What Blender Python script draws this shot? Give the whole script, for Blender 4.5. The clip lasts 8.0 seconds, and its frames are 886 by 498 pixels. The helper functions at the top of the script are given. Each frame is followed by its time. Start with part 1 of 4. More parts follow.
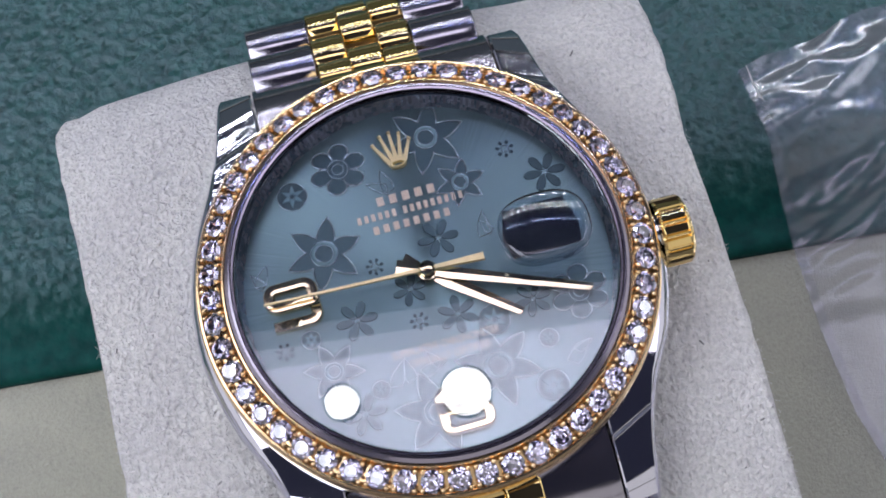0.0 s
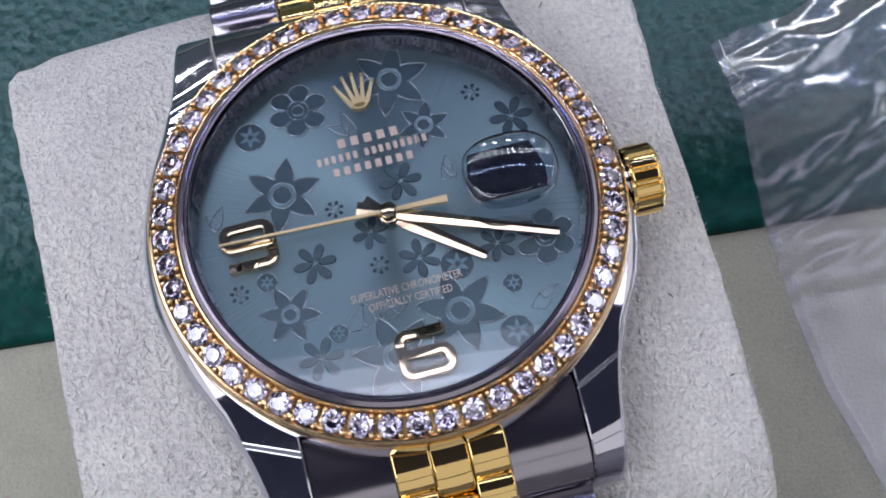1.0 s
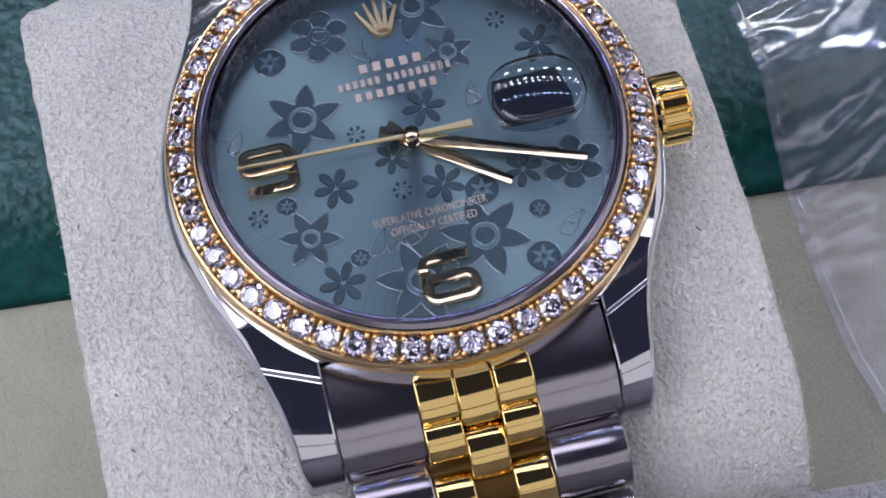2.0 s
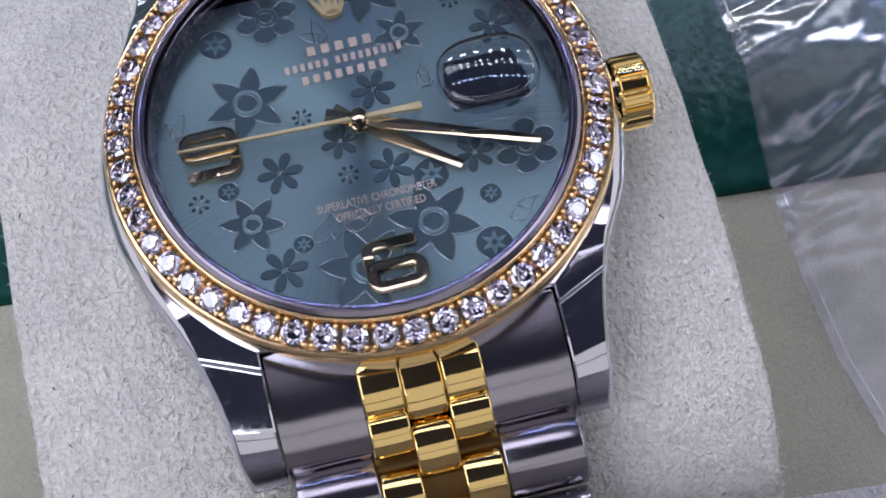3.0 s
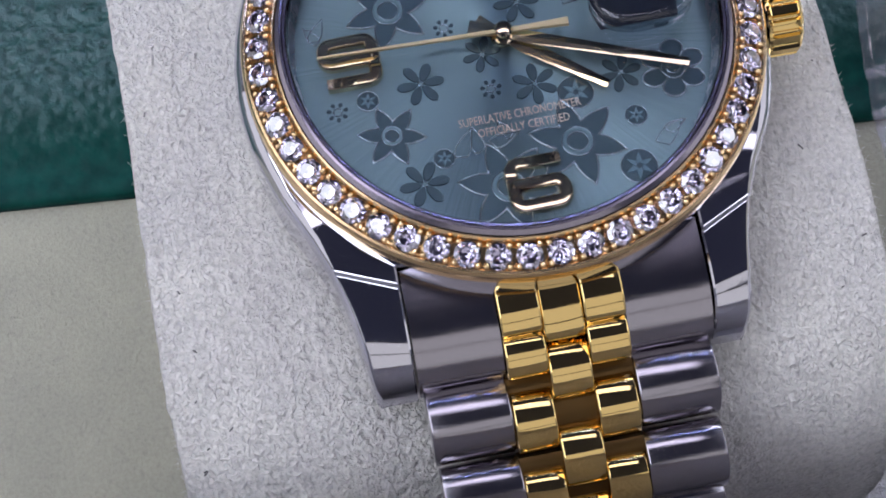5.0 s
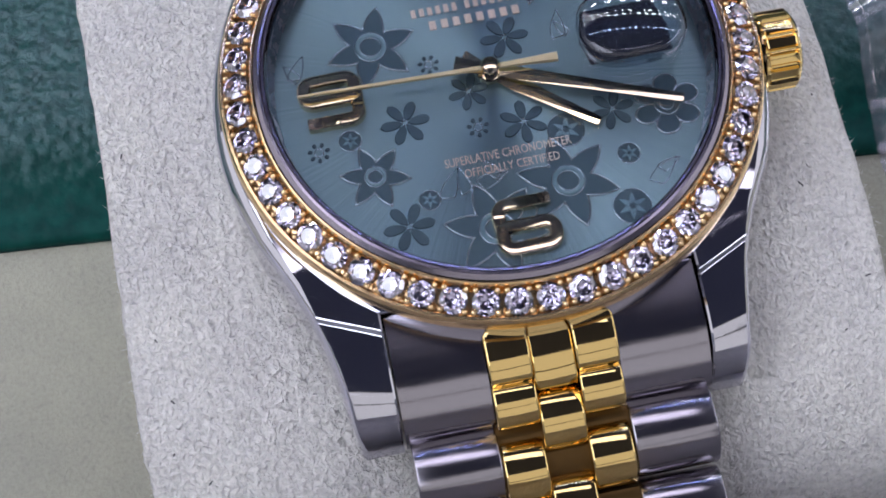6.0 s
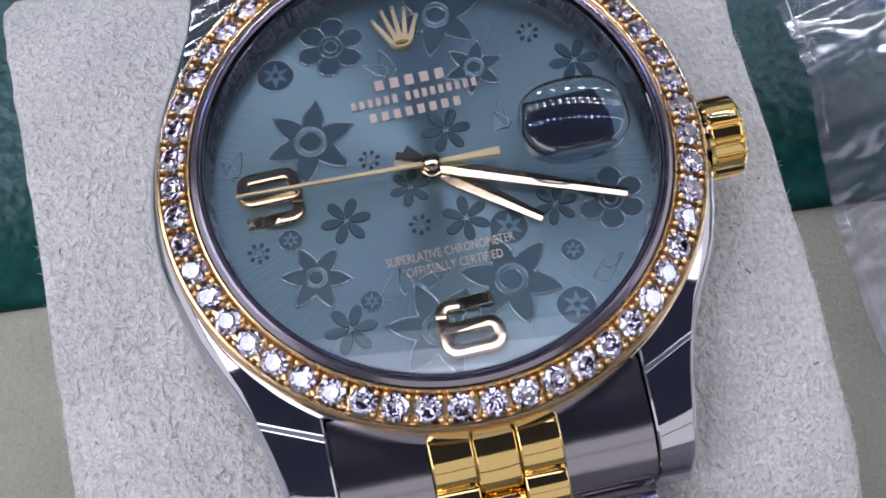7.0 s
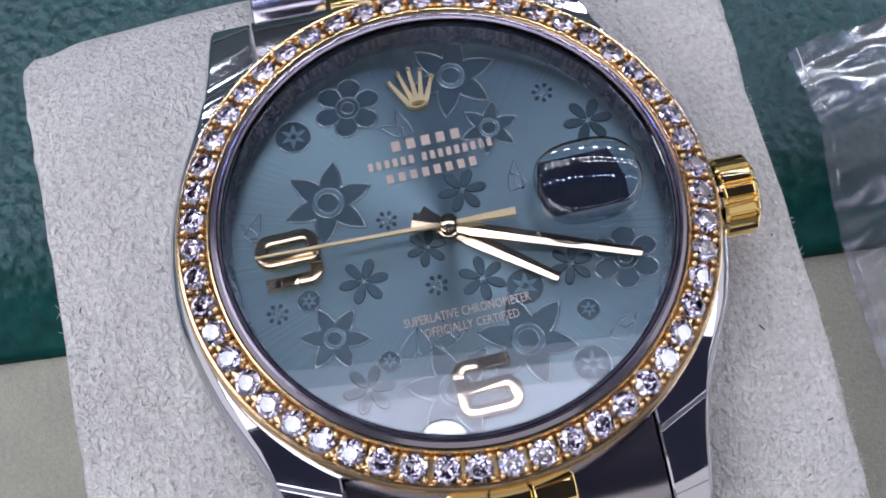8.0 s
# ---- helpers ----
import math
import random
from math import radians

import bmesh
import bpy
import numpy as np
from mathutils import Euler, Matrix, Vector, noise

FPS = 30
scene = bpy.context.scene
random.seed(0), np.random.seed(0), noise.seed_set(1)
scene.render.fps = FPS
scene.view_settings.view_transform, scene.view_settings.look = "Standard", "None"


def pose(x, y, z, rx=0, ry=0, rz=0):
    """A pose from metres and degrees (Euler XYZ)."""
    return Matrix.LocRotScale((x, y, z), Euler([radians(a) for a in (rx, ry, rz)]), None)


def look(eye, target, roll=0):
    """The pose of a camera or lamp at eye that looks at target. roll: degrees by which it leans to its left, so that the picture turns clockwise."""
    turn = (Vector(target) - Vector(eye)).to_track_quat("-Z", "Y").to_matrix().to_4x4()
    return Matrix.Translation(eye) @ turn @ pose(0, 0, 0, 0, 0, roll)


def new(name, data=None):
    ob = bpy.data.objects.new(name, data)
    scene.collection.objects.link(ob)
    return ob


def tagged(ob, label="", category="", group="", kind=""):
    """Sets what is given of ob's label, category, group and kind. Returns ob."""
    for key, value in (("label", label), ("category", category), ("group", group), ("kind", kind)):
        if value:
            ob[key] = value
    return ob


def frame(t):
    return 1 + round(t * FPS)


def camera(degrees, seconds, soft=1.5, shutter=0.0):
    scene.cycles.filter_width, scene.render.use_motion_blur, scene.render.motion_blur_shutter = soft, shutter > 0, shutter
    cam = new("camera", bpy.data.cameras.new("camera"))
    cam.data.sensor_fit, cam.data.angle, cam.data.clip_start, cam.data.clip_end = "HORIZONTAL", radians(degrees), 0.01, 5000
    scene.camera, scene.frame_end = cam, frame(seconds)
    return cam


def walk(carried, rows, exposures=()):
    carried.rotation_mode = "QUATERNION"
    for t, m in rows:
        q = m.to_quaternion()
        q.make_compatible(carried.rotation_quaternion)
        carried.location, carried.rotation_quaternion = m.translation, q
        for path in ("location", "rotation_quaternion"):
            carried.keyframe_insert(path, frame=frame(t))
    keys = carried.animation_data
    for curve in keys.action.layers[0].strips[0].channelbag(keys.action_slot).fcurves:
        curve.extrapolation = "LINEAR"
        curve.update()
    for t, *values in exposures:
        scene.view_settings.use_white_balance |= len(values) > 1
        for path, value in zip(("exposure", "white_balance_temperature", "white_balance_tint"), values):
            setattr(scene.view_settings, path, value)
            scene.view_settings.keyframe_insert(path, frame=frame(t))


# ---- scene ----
cam = camera(30.21, 8.0, 1.75)
# Built in centimetres: every point is multiplied by CM. The dial's face lies DZ above the cream tray.
CM = 0.01
DZ = 4.9
PATH = [
    (0, (-0.5884, -4.2407, 16.5702), (0.0755, -0.3629, 6.2978), -6.215),
    (0.5, (-0.4653, -4.4628, 16.1375), (0.3838, -0.4935, 5.9138), -3.737),
    (1, (-0.6771, -4.7716, 15.9227), (0.2392, -0.6883, 5.7498), -2.696),
    (1.5, (-0.9603, -5.0516, 15.7327), (0.0190, -0.8151, 5.6286), -1.996),
    (2, (-1.0740, -5.3389, 15.3251), (-0.0367, -1.0166, 5.2632), -1.536),
    (2.2, (-0.8766, -5.3449, 15.2168), (0.0898, -1.0215, 5.1484), -2.465),
    (3.3, (-0.5000, -5.6000, 14.7200), (0.3663, -0.9778, 4.7000), -4.093),
    (3.5, (-0.4710, -5.5969, 14.7175), (0.4213, -1.0370, 4.7470), -3.429),
    (4, (-0.9289, -5.6814, 14.6506), (-0.2764, -1.1661, 4.6414), -5.058),
    (4.5, (-1.2227, -5.7385, 14.4645), (-0.6549, -1.4087, 4.3684), -4.909),
    (4.7, (-1.3959, -5.4192, 14.6633), (-0.6994, -1.4231, 4.4385), -2.199),
    (5.8, (-1.4562, -5.0672, 14.3442), (-0.6281, -0.9133, 4.1924), -1.304),
    (6, (-1.2430, -5.0081, 14.2827), (-0.5024, -0.8069, 4.1436), -2.580),
    (6.5, (-0.7757, -4.4993, 14.5483), (-0.3295, -0.4110, 4.3460), -6.738),
    (7, (-0.8876, -4.3175, 14.4472), (0.0005, -0.2847, 4.2517), -1.112),
    (7.5, (-0.8964, -4.3688, 14.4715), (0.0307, -0.2205, 4.3260), -1.060),
    (8, (-0.8955, -4.1418, 14.6357), (-0.0294, 0.0510, 4.5030), -2.052),
]
walk(cam, [(t, look(Vector(eye) * CM, Vector(target) * CM, roll)) for t, eye, target, roll in PATH], [(0, 0.07), (8, 0.07)])

# ---- light ----
PANEL_LIGHT = 2.9
SIDE_FILL = 5.0
SPOT_LIGHT = 9.0
LED_LIGHT = 40.0
world = bpy.data.worlds.new("shop_room")
scene.world = world
world.use_nodes = True
world.node_tree.nodes["Background"].inputs[0].default_value = (0.75, 0.8, 1.0, 1)
world.node_tree.nodes["Background"].inputs[1].default_value = 0.05


# ---- materials ----
class Mat:
    """A node material with its Principled shader and short ways to add nodes."""

    def __init__(self, name, col, rough=0.5, metal=0.0, **inputs):
        self.m = bpy.data.materials.new(name)
        self.m.use_nodes = True
        self.t = self.m.node_tree
        self.b = self.t.nodes["Principled BSDF"]
        self.b.inputs["Base Color"].default_value = (*col, 1)
        self.b.inputs["Roughness"].default_value = rough
        self.b.inputs["Metallic"].default_value = metal
        for key, value in inputs.items():
            self.b.inputs[key.replace("_", " ")].default_value = value

    def node(self, kind, **values):
        n = self.t.nodes.new(kind)
        for key, value in values.items():
            n.inputs[key.replace("_", " ")].default_value = value
        return n

    def link(self, a, out, b, inp):
        self.t.links.new(a.outputs[out], b.inputs[inp])

    def place(self, scale=(1, 1, 1)):
        """Object coordinates in millimetres."""
        c = self.t.nodes.new("ShaderNodeTexCoord")
        g = self.t.nodes.new("ShaderNodeMapping")
        g.inputs["Scale"].default_value = [1000 * v for v in scale]
        self.link(c, "Object", g, "Vector")
        return g

    def tex(self, kind, where, **values):
        n = self.node(kind, **values)
        self.link(where, "Vector", n, "Vector")
        return n

    def vary(self, tex, out, low, high, target="Base Color", a=0.3, b=0.7):
        r = self.t.nodes.new("ShaderNodeValToRGB")
        r.color_ramp.elements[0].position, r.color_ramp.elements[1].position = a, b
        r.color_ramp.elements[0].color = (*low, 1) if hasattr(low, "__len__") else (low, low, low, 1)
        r.color_ramp.elements[1].color = (*high, 1) if hasattr(high, "__len__") else (high, high, high, 1)
        self.link(tex, out, r, "Fac")
        if target:
            self.link(r, "Color", self.b, target)
        return r

    def bump(self, tex, out, strength, dist, before=None):
        n = self.node("ShaderNodeBump", Strength=strength, Distance=dist)
        self.link(tex, out, n, "Height")
        if before:
            self.link(before, "Normal", n, "Normal")
        self.link(n, "Normal", self.b, "Normal")
        return n


def suede(name, low, high, tint, relief=0.8, grain=0.9):
    k = Mat(name, high, 0.95)
    k.b.inputs["Sheen Weight"].default_value = 0.25
    k.b.inputs["Sheen Roughness"].default_value = 0.5
    k.b.inputs["Sheen Tint"].default_value = (*tint, 1)
    p = k.place()
    fine = k.tex("ShaderNodeTexNoise", p, Scale=2.6, Detail=4.0, Roughness=0.6)
    wide = k.tex("ShaderNodeTexNoise", p, Scale=0.12, Detail=3.0)
    nap = k.tex("ShaderNodeTexNoise", k.place((1, 0.45, 1)), Scale=5.5, Detail=2.0, Distortion=0.8)
    c1 = k.vary(fine, "Fac", low, high, None, 0.3, 0.62)
    c2 = k.vary(wide, "Fac", (0.9, 0.9, 0.92), (1.0, 1.0, 1.0), None, 0.35, 0.65)
    mix = k.t.nodes.new("ShaderNodeMix")
    mix.data_type, mix.blend_type = "RGBA", "MULTIPLY"
    mix.inputs["Factor"].default_value = 1.0
    k.link(c1, "Color", mix, 6)
    k.link(c2, "Color", mix, 7)
    k.link(mix, 2, k.b, "Base Color")
    tuft = k.tex("ShaderNodeTexNoise", k.place((1, 0.7, 1)), Scale=1.7, Detail=2.5, Roughness=0.55, Distortion=0.4)
    c3 = k.vary(tuft, "Fac", (0.92, 0.92, 0.93), (1.0, 1.0, 1.0), None, 0.3, 0.48)
    mix2 = k.t.nodes.new("ShaderNodeMix")
    mix2.data_type, mix2.blend_type = "RGBA", "MULTIPLY"
    mix2.inputs["Factor"].default_value = 1.0
    k.link(mix, 2, mix2, 6)
    k.link(c3, "Color", mix2, 7)
    k.link(mix2, 2, k.b, "Base Color")
    first = k.bump(fine, "Fac", grain, 0.0006)
    second = k.bump(tuft, "Fac", relief, 0.0009, first)
    k.bump(nap, "Fac", 0.4, 0.0002, second)
    return k.m


def leather(name, low, high, gloss=0.95):
    k = Mat(name, high, 0.38)
    k.b.inputs["Specular IOR Level"].default_value = gloss
    # bluish cast of the reflected surroundings put into the specular tint
    k.b.inputs["Specular Tint"].default_value = (0.75, 0.87, 1.0, 1)
    p = k.place()
    warp = k.tex("ShaderNodeTexNoise", p, Scale=0.6, Detail=2.0)
    cells = k.tex("ShaderNodeTexVoronoi", p, Scale=0.95)
    cells.feature = "SMOOTH_F1"
    fine = k.tex("ShaderNodeTexNoise", p, Scale=2.2, Detail=4.0)
    k.vary(warp, "Fac", low, high)
    k.vary(fine, "Fac", 0.32, 0.5, "Roughness")
    first = k.bump(cells, "Distance", 0.85, 0.0008)
    second = k.bump(fine, "Fac", 0.6, 0.0004, first)
    # grain smooths over the lip; gloss fades too, in place of dark reflections
    sep = k.t.nodes.new("ShaderNodeSeparateXYZ")
    k.link(p, "Vector", sep, 0)
    add = k.t.nodes.new("ShaderNodeMath")
    add.operation = "MULTIPLY_ADD"
    add.inputs[1].default_value = 7.0
    k.link(warp, "Fac", add, 0)
    k.link(sep, "Y", add, 2)
    for target, low_v, high_v in ((k.b.inputs["Specular IOR Level"], 0.12, gloss), (second.inputs["Strength"], 0.1, 0.6), (first.inputs["Strength"], 0.15, 0.85)):
        fade = k.node("ShaderNodeMapRange")
        fade.inputs["From Min"].default_value, fade.inputs["From Max"].default_value = 9.0, 17.0
        fade.inputs["To Min"].default_value, fade.inputs["To Max"].default_value = low_v, high_v
        k.link(add, 0, fade, "Value")
        k.t.links.new(fade.outputs["Result"], target)
    return k.m


def polished(name, col, rough, smudge=0.08, scale=0.9):
    k = Mat(name, col, rough, 1.0)
    p = k.place()
    n = k.tex("ShaderNodeTexNoise", p, Scale=scale, Detail=5.0, Roughness=0.7)
    k.vary(n, "Fac", rough, rough + smudge, "Roughness", 0.45, 0.75)
    wave = k.tex("ShaderNodeTexNoise", p, Scale=0.35, Detail=2.0)
    k.bump(wave, "Fac", 0.035, 0.0003)
    return k.m


def brushed(name, col, rough, across):
    k = Mat(name, col, rough, 1.0)
    p = k.place(across)
    n = k.tex("ShaderNodeTexNoise", p, Scale=9.0, Detail=3.0, Roughness=0.6)
    k.vary(n, "Fac", rough - 0.03, rough + 0.04, "Roughness")
    k.bump(n, "Fac", 0.06, 0.00003)
    return k.m


def plain(name, col, rough=0.5, metal=0.0):
    return Mat(name, col, rough, metal).m


def glowing(name, col, strength):
    m = bpy.data.materials.new(name)
    m.use_nodes = True
    t = m.node_tree
    t.nodes.remove(t.nodes["Principled BSDF"])
    e = t.nodes.new("ShaderNodeEmission")
    e.inputs[0].default_value = (*col, 1)
    e.inputs[1].default_value = strength
    t.links.new(e.outputs[0], t.nodes["Material Output"].inputs[0])
    return m


def clear(name, ior, tint=(1, 1, 1), rough=0.0, rough_map=False, haze=0.0):
    """A thin clear sheet: it lets light straight through and mirrors by its angle."""
    m = bpy.data.materials.new(name)
    m.use_nodes = True
    t = m.node_tree
    t.nodes.remove(t.nodes["Principled BSDF"])
    mix = t.nodes.new("ShaderNodeMixShader")
    tr = t.nodes.new("ShaderNodeBsdfTransparent")
    tr.inputs[0].default_value = (*tint, 1)
    gl = t.nodes.new("ShaderNodeBsdfGlossy")
    gl.inputs["Roughness"].default_value = rough
    fr = t.nodes.new("ShaderNodeFresnel")
    fr.inputs["IOR"].default_value = ior
    t.links.new(fr.outputs[0], mix.inputs[0])
    t.links.new(tr.outputs[0], mix.inputs[1])
    t.links.new(gl.outputs[0], mix.inputs[2])
    t.links.new(mix.outputs[0], t.nodes["Material Output"].inputs[0])
    if haze:
        df = t.nodes.new("ShaderNodeBsdfDiffuse")
        df.inputs[0].default_value = (0.7, 0.68, 0.8, 1)
        both = t.nodes.new("ShaderNodeMixShader")
        both.inputs[0].default_value = haze
        t.links.new(mix.outputs[0], both.inputs[1])
        t.links.new(df.outputs[0], both.inputs[2])
        t.links.new(both.outputs[0], t.nodes["Material Output"].inputs[0])
    if rough_map:
        c = t.nodes.new("ShaderNodeTexCoord")
        n = t.nodes.new("ShaderNodeTexNoise")
        n.inputs["Scale"].default_value = 160
        n.inputs["Detail"].default_value = 3
        b = t.nodes.new("ShaderNodeBump")
        b.inputs["Strength"].default_value = 0.25
        b.inputs["Distance"].default_value = 0.001
        t.links.new(c.outputs["Object"], n.inputs["Vector"])
        t.links.new(n.outputs["Fac"], b.inputs["Height"])
        t.links.new(b.outputs[0], gl.inputs["Normal"])
        t.links.new(b.outputs[0], fr.inputs["Normal"])
    return m


def dial_metal():
    """Sunray-brushed blue-grey dial: fine streaks that run out from the centre."""
    k = Mat("sunray_dial", (0.17, 0.28, 0.32), 0.38, 0.9)
    c = k.t.nodes.new("ShaderNodeTexCoord")
    sep = k.t.nodes.new("ShaderNodeSeparateXYZ")
    k.link(c, "Object", sep, 0)
    ang = k.t.nodes.new("ShaderNodeMath")
    ang.operation = "ARCTAN2"
    k.link(sep, "Y", ang, 0)
    k.link(sep, "X", ang, 1)
    comb = k.t.nodes.new("ShaderNodeCombineXYZ")
    k.link(ang, 0, comb, 0)
    n = k.node("ShaderNodeTexNoise", Scale=70.0, Detail=3.0, Roughness=0.6)
    k.link(comb, 0, n, "Vector")
    k.vary(n, "Fac", (0.188, 0.288, 0.335), (0.25, 0.36, 0.405), "Base Color", 0.38, 0.62)
    k.b.inputs["Anisotropic"].default_value = 1.0
    tan = k.t.nodes.new("ShaderNodeTangent")
    tan.direction_type, tan.axis = "RADIAL", "Z"
    k.link(tan, 0, k.b, "Tangent")
    k.bump(n, "Fac", 0.05, 0.0001)
    return k.m


M_SUEDE = suede("cream_suede", (0.6, 0.58, 0.535), (0.81, 0.78, 0.73), (0.9, 0.86, 1.0))
M_LINING = suede("cream_lining", (0.345, 0.335, 0.265), (0.405, 0.395, 0.315), (1, 1, 0.9), 0.1, 0.25)
M_PAPER = suede("pale_board", (0.6, 0.58, 0.6), (0.72, 0.7, 0.72), (0.9, 0.88, 1.0))
M_GREEN = leather("green_leather", (0.003, 0.036, 0.03), (0.005, 0.058, 0.048))
M_GREEN_EDGE = leather("green_edge", (0.003, 0.022, 0.02), (0.005, 0.035, 0.03))
M_STEEL = polished("polished_steel", (0.58, 0.57, 0.63), 0.05, 0.11, 1.8)
M_BRUSHED = brushed("brushed_steel", (0.33, 0.31, 0.345), 0.16, (0.06, 1, 1))
M_GOLD = polished("polished_gold", (0.73, 0.525, 0.215), 0.05, 0.08)
M_BEZEL_GOLD = polished("bezel_gold", (0.82, 0.58, 0.32), 0.16, 0.12)
M_HAND = polished("hand_gold", (0.95, 0.8, 0.55), 0.07, 0.04)
M_SATIN = plain("satin_gold", (0.92, 0.74, 0.42), 0.3, 0.95)
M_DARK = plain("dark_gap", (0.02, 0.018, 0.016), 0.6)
# dark bronze: shade and gold bounce between the links put into the colour
M_GAP = plain("bronze_gap", (0.11, 0.062, 0.022), 0.35, 0.9)
M_LINT = plain("grey_lint", (0.07, 0.068, 0.07), 0.9)
M_NAVY = plain("dark_navy", (0.006, 0.008, 0.018), 0.3)
M_REHAUT = polished("inner_ring_steel", (0.66, 0.61, 0.7), 0.26, 0.08)
M_EDGE = polished("crystal_rim", (0.29, 0.262, 0.31), 0.16, 0.08)
M_ENGRAVED = plain("engraving", (0.44, 0.4, 0.46), 0.4, 1.0)
M_DIAL = dial_metal()
M_FLOWER = plain("lacquered_flower", (0.075, 0.128, 0.16), 0.24, 0.5)
M_RIM = plain("flower_rim", (0.52, 0.62, 0.68), 0.1, 0.9)
M_RING = plain("flower_ring", (0.15, 0.24, 0.29), 0.3, 0.6)
M_PRINT = plain("gold_print", (0.75, 0.6, 0.5), 0.4, 0.3)
M_DIAMOND = Mat("diamond", (0.62, 0.57, 0.76), 0.0, 0.0, Transmission_Weight=1.0, IOR=2.4).m
M_GLASS = clear("sapphire_crystal", 1.77)
M_LENS = clear("magnifier", 1.77, (0.8, 0.84, 0.88))
M_FILM = clear("plastic_film", 1.5, (0.93, 0.93, 0.96), 0.19, True, 0.038)
M_SEAL = clear("plastic_seal", 1.35, (0.92, 0.92, 0.95), 0.3, True, 0.02)
M_CEILING = plain("dark_ceiling", (0.055, 0.06, 0.11), 0.8)
M_WALL_DARK = plain("dark_shop_wall", (0.07, 0.075, 0.08), 0.8)
M_WALL = plain("shop_wall", (0.42, 0.43, 0.48), 0.8)
M_COUNTER = plain("counter_top", (0.3, 0.3, 0.3), 0.5)
M_PANEL = glowing("light_panel", (0.91, 0.88, 1.08), PANEL_LIGHT)
M_FRINGE = glowing("diffuser_edge", (0.91, 0.88, 1.08), 0.55 * PANEL_LIGHT)
M_FRINGE_DIM = glowing("diffuser_rim", (0.91, 0.88, 1.08), 0.2 * PANEL_LIGHT)
M_SIDE_FILL = glowing("side_panel", (0.86, 0.9, 1.04), SIDE_FILL)
# glow of the panels added along the unseen walls
M_WALL_GLOW = glowing("case_glow", (0.93, 0.93, 1.0), 1.0)
M_WALL_GLOW_DIM = glowing("dim_case_glow", (0.66, 0.84, 1.0), 0.12)
M_SOFT_PANEL = glowing("soft_panel", (0.97, 0.96, 1.0), 0.75)
M_SPOT = glowing("spot_glow", (1.0, 0.98, 1.0), SPOT_LIGHT)
M_LED = glowing("led_glow", (0.85, 0.9, 1.0), LED_LIGHT)
M_LED_BLUE = glowing("blue_led_glow", (0.35, 0.45, 1.0), LED_LIGHT)


# ---- builders ----
def part(name, bm, material, parent=None, label="", at=None, turn=0.0):
    """Links a mesh drawn in centimetres as one object."""
    me = bpy.data.meshes.new(name)
    bm.to_mesh(me)
    bm.free()
    me.transform(Matrix.Diagonal((CM, CM, CM, 1)))
    me.materials.append(material)
    ob = new(name, me)
    ob.parent = parent
    if at:
        ob.location = Vector(at) * CM
    ob.rotation_euler = (0, 0, radians(turn))
    if label:
        ob["label"] = label
    return ob


def twin(ob, m):
    """One more object on the same mesh, at the pose m."""
    o = new(ob.name.split(".")[0], ob.data)
    o.parent = ob.parent
    o.matrix_basis = m
    if "label" in ob:
        o["label"] = ob["label"]
    return o


def lathe(profile, n=144, close=False, smooth=True):
    """A body turned about z from (radius, z) pairs."""
    bm = bmesh.new()
    rings = []
    for r, z in profile:
        rings.append([bm.verts.new((r * math.cos(2 * math.pi * k / n), r * math.sin(2 * math.pi * k / n), z)) for k in range(n)])
    pairs = list(zip(rings, rings[1:])) + ([(rings[-1], rings[0])] if close else [])
    for a, b in pairs:
        for k in range(n):
            f = bm.faces.new((a[k], a[(k + 1) % n], b[(k + 1) % n], b[k]))
            f.smooth = smooth
    bmesh.ops.recalc_face_normals(bm, faces=bm.faces)
    if smooth:
        sharpen(bm, 28)
    return bm


def sharpen(bm, degrees):
    for e in bm.edges:
        if len(e.link_faces) == 2 and e.calc_face_angle(0) > radians(degrees):
            e.smooth = False


def box(x0, x1, y0, y1, z0, z1, bevel=0.0, segments=2):
    bm = bmesh.new()
    bmesh.ops.create_cube(bm, size=1)
    for v in bm.verts:
        v.co = Vector((x0 if v.co.x < 0 else x1, y0 if v.co.y < 0 else y1, z0 if v.co.z < 0 else z1))
    if bevel:
        bmesh.ops.bevel(bm, geom=bm.edges[:], offset=bevel, segments=segments, affect="EDGES", profile=0.5)
    return bm


def plate(outlines, z0, z1, edge=0.0, inset=0.0):
    """Flat pieces with the given outlines, raised from z0 to z1, with a sloping rim."""
    bm = bmesh.new()
    for pts in outlines:
        n = len(pts)
        cx, cy = sum(p[0] for p in pts) / n, sum(p[1] for p in pts) / n
        low = [bm.verts.new((x, y, z0)) for x, y in pts]
        top = []
        for x, y in pts:
            d = math.hypot(x - cx, y - cy) or 1
            k = max(0.0, 1 - inset / d)
            top.append(bm.verts.new((cx + (x - cx) * k, cy + (y - cy) * k, z1)))
        for k in range(n):
            bm.faces.new((low[k], low[(k + 1) % n], top[(k + 1) % n], top[k]))
        bm.faces.new(top)
    bmesh.ops.recalc_face_normals(bm, faces=bm.faces)
    return bm


